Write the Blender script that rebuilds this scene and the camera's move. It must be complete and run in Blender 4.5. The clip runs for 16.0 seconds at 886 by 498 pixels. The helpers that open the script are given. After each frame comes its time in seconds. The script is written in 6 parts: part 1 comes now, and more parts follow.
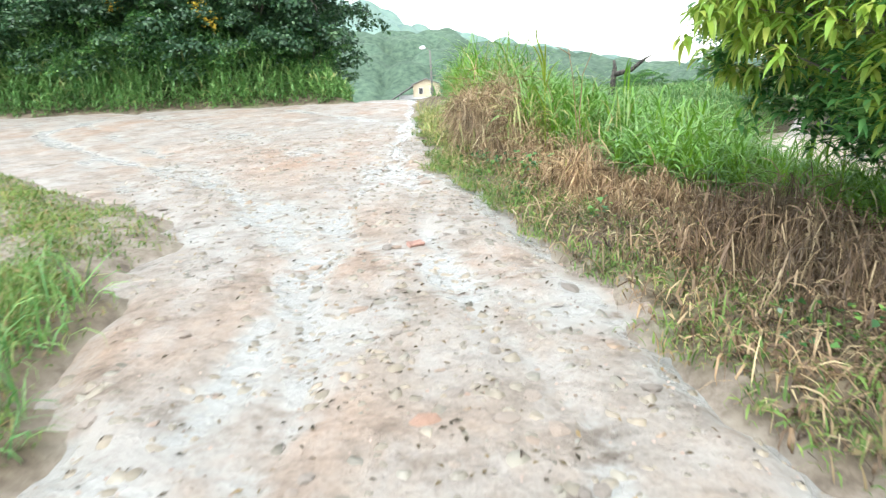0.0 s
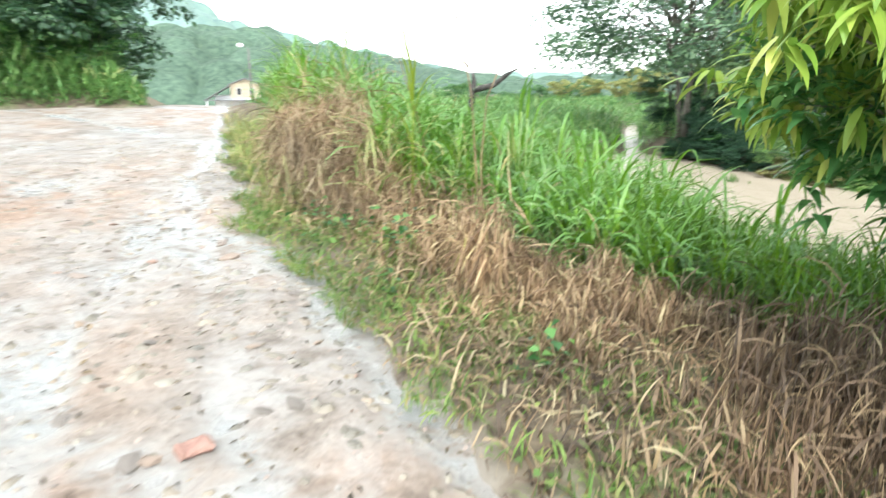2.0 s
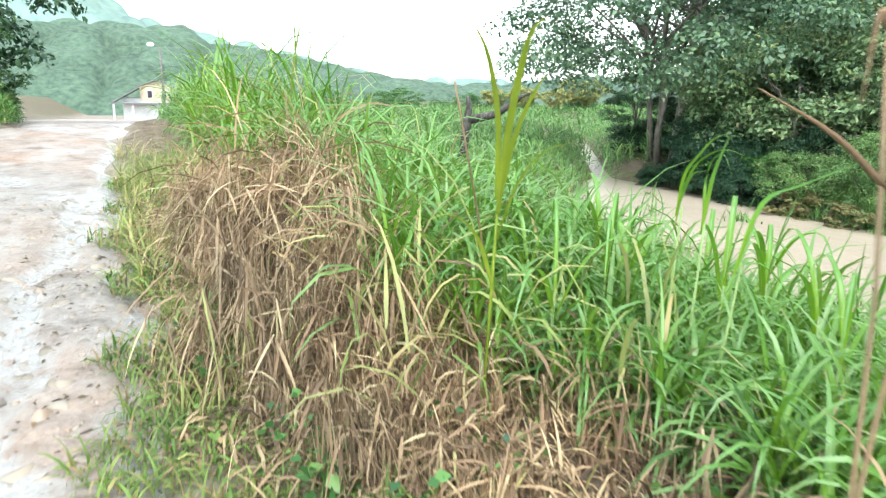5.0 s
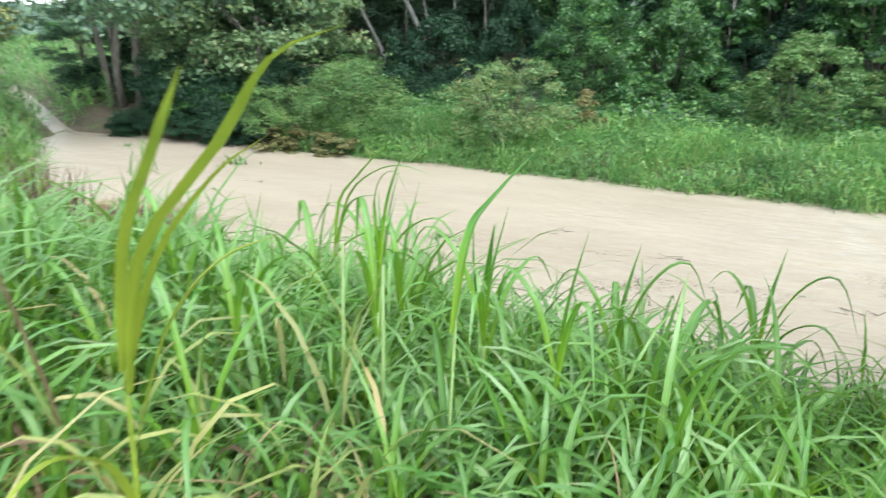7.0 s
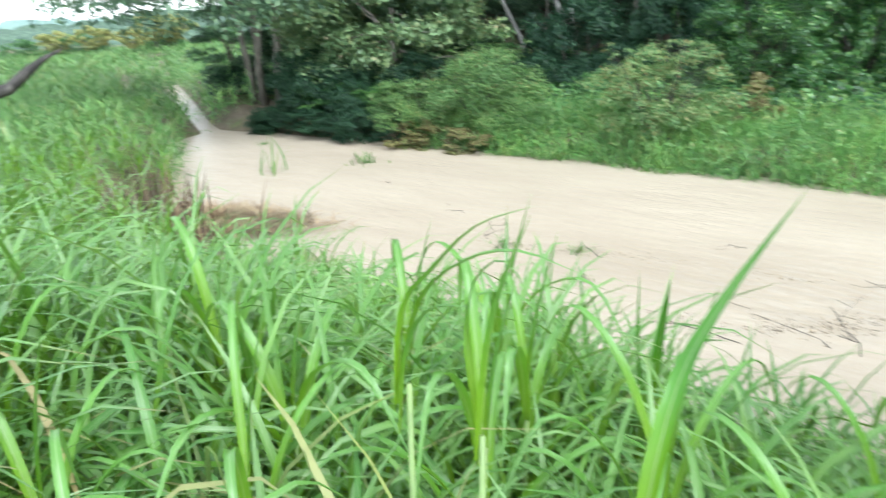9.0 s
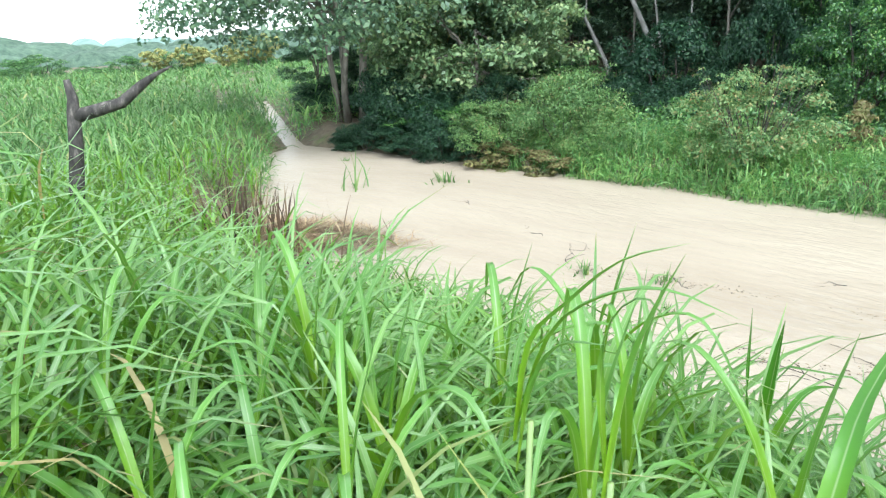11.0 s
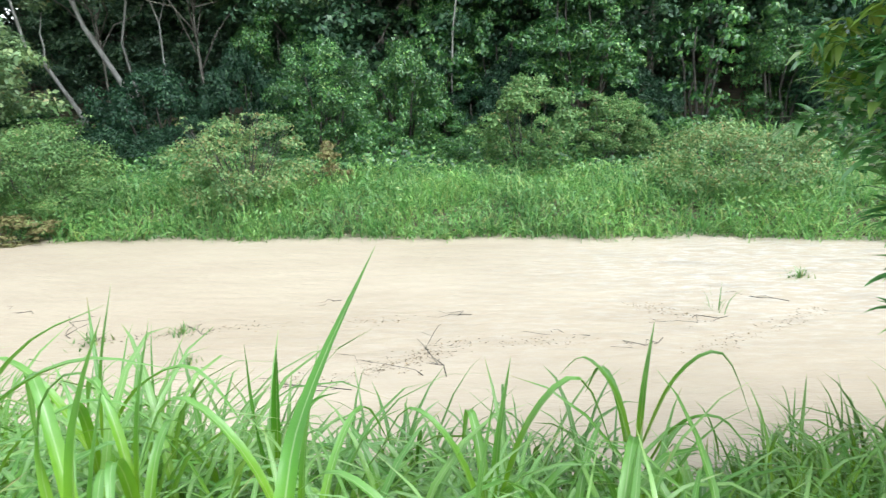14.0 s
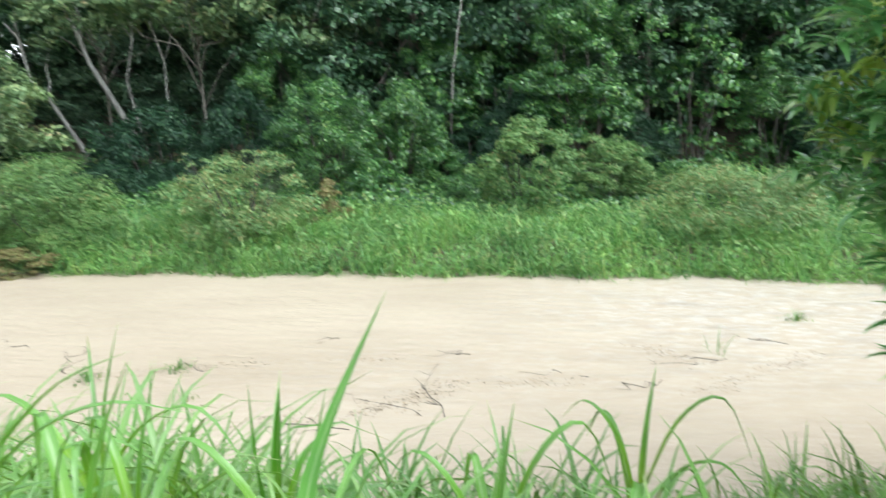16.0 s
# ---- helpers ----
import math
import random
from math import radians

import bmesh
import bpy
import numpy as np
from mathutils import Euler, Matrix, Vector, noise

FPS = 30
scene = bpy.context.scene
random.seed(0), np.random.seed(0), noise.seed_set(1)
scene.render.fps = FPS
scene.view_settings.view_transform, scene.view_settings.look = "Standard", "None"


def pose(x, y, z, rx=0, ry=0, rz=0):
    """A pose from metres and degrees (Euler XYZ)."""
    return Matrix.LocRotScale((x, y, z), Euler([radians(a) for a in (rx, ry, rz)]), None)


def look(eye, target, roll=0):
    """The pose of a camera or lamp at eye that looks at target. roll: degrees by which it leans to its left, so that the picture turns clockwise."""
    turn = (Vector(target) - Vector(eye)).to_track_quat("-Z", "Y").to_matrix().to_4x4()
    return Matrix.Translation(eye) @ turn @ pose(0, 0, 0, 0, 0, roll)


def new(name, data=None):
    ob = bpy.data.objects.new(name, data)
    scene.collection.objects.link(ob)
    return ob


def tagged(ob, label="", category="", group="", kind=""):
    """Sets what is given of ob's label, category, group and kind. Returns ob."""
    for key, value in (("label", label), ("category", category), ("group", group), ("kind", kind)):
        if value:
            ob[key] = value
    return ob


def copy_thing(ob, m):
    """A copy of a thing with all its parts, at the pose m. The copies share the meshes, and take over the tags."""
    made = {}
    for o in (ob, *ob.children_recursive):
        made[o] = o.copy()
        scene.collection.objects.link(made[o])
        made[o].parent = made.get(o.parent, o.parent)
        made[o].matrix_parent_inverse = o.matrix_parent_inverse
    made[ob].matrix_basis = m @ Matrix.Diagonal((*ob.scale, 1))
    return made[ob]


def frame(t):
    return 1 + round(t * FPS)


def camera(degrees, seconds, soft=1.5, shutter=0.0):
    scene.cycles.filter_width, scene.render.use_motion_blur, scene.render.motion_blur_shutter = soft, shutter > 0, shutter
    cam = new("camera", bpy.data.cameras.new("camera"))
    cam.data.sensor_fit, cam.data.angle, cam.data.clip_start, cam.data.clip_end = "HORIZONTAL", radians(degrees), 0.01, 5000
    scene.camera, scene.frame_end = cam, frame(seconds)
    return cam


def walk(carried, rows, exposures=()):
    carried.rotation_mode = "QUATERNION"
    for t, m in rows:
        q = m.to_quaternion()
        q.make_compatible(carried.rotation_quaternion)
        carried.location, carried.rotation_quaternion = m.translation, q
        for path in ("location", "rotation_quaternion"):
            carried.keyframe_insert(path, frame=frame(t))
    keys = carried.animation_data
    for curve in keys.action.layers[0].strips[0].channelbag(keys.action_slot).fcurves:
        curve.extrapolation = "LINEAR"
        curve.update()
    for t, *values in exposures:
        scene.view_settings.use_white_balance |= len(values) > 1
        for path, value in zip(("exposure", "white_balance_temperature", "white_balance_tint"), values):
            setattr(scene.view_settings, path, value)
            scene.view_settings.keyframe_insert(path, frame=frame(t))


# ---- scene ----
cam = camera(67.3, 16.0, soft=1.3, shutter=0.42)
PATH = [
    (0, (0.101, -0.501, 1.578), (0.07, 1.44, 1.095), -2.6),
    (0.5, (0.084, 0.261, 1.592), (0.135, 2.199, 1.1), -3.3),
    (1, (-0.02, 0.954, 1.642), (0.124, 2.876, 1.109), -2.1),
    (1.5, (0.02, 1.629, 1.644), (0.352, 3.529, 1.117), -1.7),
    (2, (0.15, 2.333, 1.685), (0.633, 4.214, 1.204), 0.2),
    (2.5, (0.266, 2.945, 1.723), (1.065, 4.721, 1.272), 2.4),
    (3, (0.323, 3.573, 1.738), (0.941, 5.423, 1.293), 3.6),
    (3.2, (0.305, 3.827, 1.767), (0.929, 5.673, 1.315), 2.1),
    (5.3, (0.225, 5.86, 2.03), (0.964, 7.656, 1.556), 1.0),
    (5.5, (0.231, 6.054, 2.099), (1.060, 7.793, 1.560), 0.7),
    (6, (0.215, 6.289, 2.136), (1.340, 7.842, 1.570), 0.6),
    (6.5, (0.351, 6.614, 2.159), (1.895, 7.700, 1.498), -0.4),
    (7, (0.556, 6.790, 2.137), (2.277, 7.577, 1.492), 0.2),
    (7.5, (0.882, 6.946, 2.135), (2.674, 7.517, 1.454), 1.9),
    (8, (1.176, 7.092, 2.130), (2.981, 7.602, 1.437), 0.7),
    (8.5, (1.375, 7.185, 2.11), (3.108, 7.976, 1.503), -2.0),
    (9, (1.531, 7.284, 2.053), (3.039, 8.419, 1.389), -2.7),
    (9.2, (1.558, 7.312, 2.04), (3.008, 8.545, 1.425), -2.9),
    (11.3, (1.473, 7.384, 2.071), (2.861, 8.693, 1.471), -2.1),
    (11.5, (1.458, 7.366, 2.077), (2.973, 8.527, 1.482), -1.4),
    (12, (1.505, 7.335, 2.07), (3.29, 8.028, 1.492), -0.7),
    (12.5, (1.495, 7.294, 2.082), (3.375, 7.723, 1.551), -2.3),
    (13, (1.527, 7.275, 2.075), (3.433, 7.53, 1.527), -2.0),
    (13.5, (1.545, 7.269, 2.07), (3.471, 7.446, 1.559), -1.5),
    (14, (1.555, 7.268, 2.063), (3.488, 7.336, 1.553), -1.5),
    (14.5, (1.559, 7.264, 2.057), (3.492, 7.245, 1.545), -0.8),
    (15, (1.574, 7.273, 2.06), (3.497, 7.186, 1.519), -0.6),
    (15.5, (1.547, 7.26, 2.082), (3.479, 7.122, 1.583), -0.0),
    (16, (1.53, 7.294, 2.087), (3.489, 7.351, 1.686), -0.7),
]
walk(cam, [(t, look(e, g, r)) for t, e, g, r in PATH], exposures=[(t, ev, k, 5) for t, ev, k in ((0.0, 1.33, 6280), (2.5, 1.5, 6280), (3.2, 1.5, 6280), (5.3, 1.44, 6120), (7.0, 1.29, 6050), (9.2, 1.42, 5880), (11.3, 1.45, 5880), (12.5, 1.46, 5880), (14.5, 1.38, 6100), (16.0, 1.36, 6100))])

# ---- daylight: a bright overcast sky and a wide, weak sun ----
SUN_ELEVATION, SUN_AZIMUTH = radians(58), radians(200)
world = bpy.data.worlds.new("overcast_sky")
world.use_nodes = True
scene.world = world
wn = world.node_tree.nodes
sky = wn.new("ShaderNodeTexSky")
sky.sky_type, sky.sun_disc = "NISHITA", False
sky.sun_elevation, sky.sun_rotation = SUN_ELEVATION, SUN_AZIMUTH
cloud = wn.new("ShaderNodeHueSaturation")
cloud.inputs["Saturation"].default_value, cloud.inputs["Value"].default_value = 0.18, 1.75
world.node_tree.links.new(sky.outputs[0], cloud.inputs["Color"])
world.node_tree.links.new(cloud.outputs[0], wn["Background"].inputs[0])
wn["Background"].inputs[1].default_value = 0.15
sun = new("sun", bpy.data.lights.new("sun", "SUN"))
sun.data.energy, sun.data.angle, sun.data.color = 1.0, radians(35), (1.0, 0.97, 0.92)
sun.matrix_world = look((20 * math.sin(SUN_AZIMUTH), 20 * math.cos(SUN_AZIMUTH), 20 * math.tan(SUN_ELEVATION)), (0, 0, 0))


# ---- materials ----
def ramp(nt, fac, stops):
    n = nt.nodes.new("ShaderNodeValToRGB")
    el = n.color_ramp.elements
    while len(el) < len(stops):
        el.new(0.5)
    for e, (p, c) in zip(el, stops):
        e.position, e.color = p, (*c, 1)
    nt.links.new(fac, n.inputs[0])
    return n.outputs[0]


def tex_noise(nt, scale, detail=4.0, rough=0.55, stretch=(1, 1, 1), coords="Object"):
    tc = nt.nodes.new("ShaderNodeTexCoord")
    mp = nt.nodes.new("ShaderNodeMapping")
    mp.inputs["Scale"].default_value = stretch
    nt.links.new(tc.outputs[coords], mp.inputs[0])
    n = nt.nodes.new("ShaderNodeTexNoise")
    n.inputs["Scale"].default_value, n.inputs["Detail"].default_value, n.inputs["Roughness"].default_value = scale, detail, rough
    nt.links.new(mp.outputs[0], n.inputs["Vector"])
    return n.outputs[0]


def mix(nt, fac, a, b, mode="MIX"):
    n = nt.nodes.new("ShaderNodeMix")
    n.data_type, n.blend_type = "RGBA", mode
    for sock, v in ((n.inputs[0], fac), (n.inputs[6], a), (n.inputs[7], b)):
        if isinstance(v, (int, float)):
            sock.default_value = v
        elif isinstance(v, tuple):
            sock.default_value = (*v, 1)
        else:
            nt.links.new(v, sock)
    return n.outputs[2]


def bump(nt, height, strength, distance):
    n = nt.nodes.new("ShaderNodeBump")
    n.inputs["Strength"].default_value, n.inputs["Distance"].default_value = strength, distance
    nt.links.new(height, n.inputs["Height"])
    return n.outputs[0]


def material(name, rough=0.8, spec=0.4):
    m = bpy.data.materials.new(name)
    m.use_nodes = True
    b = m.node_tree.nodes["Principled BSDF"]
    b.inputs["Roughness"].default_value, b.inputs["Specular IOR Level"].default_value = rough, spec
    return m, m.node_tree, b


def foliage(name, stops, rough=0.5, spec=0.4, through_light=0.3, patch=0.6):
    """Leaves: each leaf its own tint from the ramp, patches over metres, some light through the blade."""
    m, nt, b = material(name, rough, spec)
    geo = nt.nodes.new("ShaderNodeNewGeometry")
    col = ramp(nt, geo.outputs["Random Per Island"], stops)
    blot = tex_noise(nt, patch, 3)
    shade = ramp(nt, blot, [(0.3, (0.62, 0.68, 0.66)), (0.7, (1.15, 1.1, 0.95))])
    col = mix(nt, 1.0, col, shade, "MULTIPLY")
    nt.links.new(col, b.inputs["Base Color"])
    tr = nt.nodes.new("ShaderNodeBsdfTranslucent")
    nt.links.new(col, tr.inputs[0])
    ms = nt.nodes.new("ShaderNodeMixShader")
    ms.inputs[0].default_value = through_light
    nt.links.new(b.outputs[0], ms.inputs[1])
    nt.links.new(tr.outputs[0], ms.inputs[2])
    nt.links.new(ms.outputs[0], nt.nodes["Material Output"].inputs[0])
    return m


def blade_leaf(name, sheath, blade, sky_tone, dry, rough=0.3, spec=0.8, through_light=0.4, patch=0.5):
    """Grass leaves: a yellow-green foot, the light of the sky put into the colour of the arching outer half, a light
    midrib, some tips withered. The colours are pairs between which each leaf has its own.
    """
    m, nt, b = material(name, rough, spec)
    geo = nt.nodes.new("ShaderNodeNewGeometry")
    own = geo.outputs["Random Per Island"]
    along, rib = nt.nodes.new("ShaderNodeAttribute"), nt.nodes.new("ShaderNodeAttribute")
    along.attribute_name, rib.attribute_name = "along", "rib"
    low = ramp(nt, own, [(0.0, sheath[0]), (1.0, sheath[1])])
    mid = ramp(nt, own, [(0.0, blade[0]), (0.5, blade[1]), (1.0, blade[0])])
    top = ramp(nt, own, [(0.0, sky_tone[0]), (0.6, sky_tone[1]), (1.0, sky_tone[0])])
    col = mix(nt, ramp(nt, along.outputs["Fac"], [(0.08, (0, 0, 0)), (0.4, (1, 1, 1))]), low, mid)
    col = mix(nt, ramp(nt, along.outputs["Fac"], [(0.3, (0, 0, 0)), (0.75, (0.75, 0.75, 0.75))]), col, top)
    withered = mix(nt, 1.0, ramp(nt, along.outputs["Fac"], [(0.84, (0, 0, 0)), (0.97, (1, 1, 1))]), ramp(nt, own, [(0.5, (0, 0, 0)), (0.8, (0.9, 0.9, 0.9))]), "MULTIPLY")
    col = mix(nt, withered, col, dry)
    vein = ramp(nt, rib.outputs["Fac"], [(0.0, (0.6, 0.6, 0.6)), (0.14, (0, 0, 0))])
    col = mix(nt, vein, col, (0.4, 0.5, 0.3))
    blot = tex_noise(nt, patch, 3)
    col = mix(nt, 1.0, col, ramp(nt, blot, [(0.3, (0.7, 0.74, 0.7)), (0.7, (1.12, 1.1, 0.95))]), "MULTIPLY")
    nt.links.new(col, b.inputs["Base Color"])
    streaks = tex_noise(nt, 160, 2, 0.5, (1, 1, 0.08))
    nt.links.new(bump(nt, streaks, 0.25, 0.002), b.inputs["Normal"])
    tr = nt.nodes.new("ShaderNodeBsdfTranslucent")
    nt.links.new(mix(nt, 1.0, col, (1.15, 1.12, 0.4), "MULTIPLY"), tr.inputs[0])
    ms = nt.nodes.new("ShaderNodeMixShader")
    ms.inputs[0].default_value = through_light
    nt.links.new(b.outputs[0], ms.inputs[1])
    nt.links.new(tr.outputs[0], ms.inputs[2])
    nt.links.new(ms.outputs[0], nt.nodes["Material Output"].inputs[0])
    return m


def rough_stuff(name, stops, scale, relief, rough=0.85, stretch=(1, 1, 1), spec=0.3, distance=0.02):
    m, nt, b = material(name, rough, spec)
    fine = tex_noise(nt, scale, 8, 0.65, stretch)
    broad = tex_noise(nt, scale * 0.13, 4, 0.5, stretch)
    col = ramp(nt, fine, stops)
    col = mix(nt, 0.7, col, ramp(nt, broad, [(0.3, (0.7, 0.7, 0.7)), (0.7, (1.2, 1.2, 1.2))]), "MULTIPLY")
    nt.links.new(col, b.inputs["Base Color"])
    nt.links.new(bump(nt, fine, relief, distance), b.inputs["Normal"])
    return m


M_GRASS = blade_leaf("cane_grass_leaf", ((0.145, 0.31, 0.018), (0.245, 0.4, 0.035)), ((0.088, 0.24, 0.03), (0.185, 0.36, 0.065)), ((0.105, 0.26, 0.065), (0.25, 0.4, 0.18)), (0.27, 0.22, 0.1), 0.34, 0.55, 0.33)
M_GRASS_FAR = foliage("bank_grass_leaf", [(0.0, (0.08, 0.18, 0.05)), (0.5, (0.13, 0.28, 0.08)), (0.9, (0.21, 0.36, 0.12)), (1.0, (0.32, 0.34, 0.14))], 0.5, 0.4, 0.3, 0.35)
M_BANK = foliage("soft_bank_grass_leaf", [(0.0, (0.085, 0.22, 0.065)), (0.5, (0.185, 0.4, 0.115)), (0.9, (0.31, 0.5, 0.16)), (1.0, (0.4, 0.43, 0.16))], 0.4, 0.6, 0.4, 0.7)
M_PALE = foliage("half_dry_grass_leaf", [(0.0, (0.2, 0.3, 0.08)), (0.5, (0.34, 0.38, 0.14)), (0.85, (0.48, 0.45, 0.22)), (1.0, (0.5, 0.36, 0.18))], 0.5, 0.4, 0.35, 1.0)
M_STRAW = foliage("dry_straw", [(0.0, (0.12, 0.08, 0.055)), (0.4, (0.3, 0.2, 0.13)), (0.8, (0.47, 0.345, 0.225)), (0.98, (0.6, 0.5, 0.33)), (1.0, (0.4, 0.42, 0.14))], 0.65, 0.3, 0.2, 1.2)
# wet and rotting; under the mango its dark tone also carries the tree's shade
M_STRAW_WET_SHADE = foliage("rotting_wet_shade_straw", [(0.0, (0.06, 0.042, 0.03)), (0.4, (0.13, 0.085, 0.058)), (0.8, (0.23, 0.16, 0.105)), (1.0, (0.4, 0.31, 0.2))], 0.6, 0.35, 0.12, 1.2)
M_WEED = foliage("verge_weed", [(0.0, (0.09, 0.17, 0.04)), (0.5, (0.17, 0.27, 0.07)), (0.8, (0.26, 0.31, 0.1)), (0.86, (0.29, 0.21, 0.12)), (1.0, (0.36, 0.26, 0.15))], 0.6, 0.3, 0.25, 1.5)
# darker than woodland_leaf: the deep shade inside the woods is put into it
M_LEAF_DARK = foliage("shade_dark_leaf", [(0.0, (0.014, 0.045, 0.028)), (0.6, (0.029, 0.083, 0.044)), (1.0, (0.065, 0.145, 0.064))], 0.5, 0.35, 0.3, 0.25)
# rain haze over the distance is put into this paler grey-green
M_LEAF_HAZED = foliage("hazed_grey_green_leaf", [(0.0, (0.065, 0.135, 0.085)), (0.6, (0.12, 0.22, 0.13)), (1.0, (0.19, 0.3, 0.16))], 0.42, 0.6, 0.32, 0.3)
M_LEAF_WOOD = foliage("woodland_leaf", [(0.0, (0.03, 0.085, 0.046)), (0.6, (0.068, 0.155, 0.078)), (1.0, (0.15, 0.28, 0.12))], 0.42, 0.6, 0.32, 0.25)
M_LEAF_MID = foliage("shrub_leaf", [(0.0, (0.022, 0.09, 0.026)), (0.6, (0.068, 0.2, 0.05)), (0.9, (0.18, 0.38, 0.09)), (1.0, (0.26, 0.38, 0.11))], 0.38, 0.7, 0.32, 0.6)
M_LEAF_OLIVE = foliage("olive_leaf", [(0.0, (0.1, 0.18, 0.085)), (0.6, (0.185, 0.3, 0.135)), (0.96, (0.29, 0.37, 0.17)), (1.0, (0.32, 0.24, 0.13))], 0.45, 0.5, 0.32, 0.5)
M_LEAF_YELLOW = foliage("yellowing_leaf", [(0.0, (0.12, 0.24, 0.09)), (0.5, (0.21, 0.35, 0.14)), (0.82, (0.33, 0.43, 0.19)), (0.92, (0.38, 0.34, 0.15)), (1.0, (0.34, 0.23, 0.12))], 0.55, 0.35, 0.3, 0.8)
M_LEAF_LIME = foliage("light_shrub_leaf", [(0.0, (0.085, 0.185, 0.06)), (0.6, (0.165, 0.305, 0.1)), (0.93, (0.26, 0.395, 0.15)), (1.0, (0.32, 0.24, 0.12))], 0.5, 0.4, 0.32, 0.6)
M_LEAF_RUST = foliage("rusty_leaf", [(0.0, (0.15, 0.15, 0.065)), (0.5, (0.28, 0.22, 0.11)), (1.0, (0.27, 0.32, 0.12))], 0.55, 0.35, 0.3, 0.8)
M_MANGO = foliage("mango_leaf", [(0.0, (0.075, 0.22, 0.075)), (0.55, (0.15, 0.36, 0.12)), (0.9, (0.23, 0.44, 0.15)), (1.0, (0.3, 0.42, 0.1))], 0.22, 1.0, 0.35, 0.9)
M_MANGO_YOUNG = foliage("young_mango_leaf", [(0.0, (0.2, 0.36, 0.05)), (0.6, (0.36, 0.5, 0.09)), (1.0, (0.52, 0.56, 0.14))], 0.35, 0.5, 0.35, 0.9)
M_BARK = rough_stuff("grey_bark", [(0.3, (0.09, 0.08, 0.065)), (0.7, (0.26, 0.24, 0.2))], 14, 0.6, 0.9, (1, 1, 0.3))
M_BARK_PALE = rough_stuff("pale_bark", [(0.3, (0.16, 0.15, 0.13)), (0.7, (0.36, 0.35, 0.32))], 10, 0.4, 0.85, (1, 1, 0.3))
# dark copy of grey_bark with the shade inside the creepers in its colour
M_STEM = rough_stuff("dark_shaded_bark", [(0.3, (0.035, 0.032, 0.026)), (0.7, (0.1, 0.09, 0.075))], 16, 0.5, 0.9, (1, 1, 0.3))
M_DEADWOOD = rough_stuff("charred_wood", [(0.35, (0.03, 0.028, 0.026)), (0.58, (0.08, 0.072, 0.065)), (0.8, (0.3, 0.27, 0.23))], 22, 0.8, 0.85, (1, 1, 0.4))


def earth_material():
    """Dark bank soil with moss and short growth; the clay of the road spills over its rim."""
    m, nt, b = material("bank_earth", 0.9, 0.3)
    fine = tex_noise(nt, 6, 9, 0.7)
    broad = tex_noise(nt, 0.8, 5, 0.6)
    soil = ramp(nt, fine, [(0.3, (0.06, 0.048, 0.035)), (0.5, (0.14, 0.11, 0.075)), (0.7, (0.2, 0.165, 0.11))])
    moss = ramp(nt, fine, [(0.3, (0.05, 0.08, 0.025)), (0.6, (0.11, 0.16, 0.05)), (0.8, (0.17, 0.22, 0.08))])
    col = mix(nt, ramp(nt, broad, [(0.52, (0, 0, 0)), (0.66, (0.8, 0.8, 0.8))]), soil, moss)
    clay = ramp(nt, fine, [(0.3, (0.17, 0.135, 0.11)), (0.5, (0.275, 0.235, 0.195)), (0.7, (0.33, 0.3, 0.265))])
    att = nt.nodes.new("ShaderNodeAttribute")
    att.attribute_name = "clay"
    torn = mix(nt, 1.0, att.outputs["Color"], ramp(nt, fine, [(0.35, (0.4, 0.4, 0.4)), (0.55, (1, 1, 1))]), "MULTIPLY")
    nt.links.new(mix(nt, torn, col, clay), b.inputs["Base Color"])
    nt.links.new(bump(nt, fine, 0.8, 0.04), b.inputs["Normal"])
    return m


M_EARTH = earth_material()
M_STONE = rough_stuff("road_stone", [(0.3, (0.28, 0.2, 0.16)), (0.7, (0.5, 0.4, 0.34))], 25, 0.5, 0.6, spec=0.5)


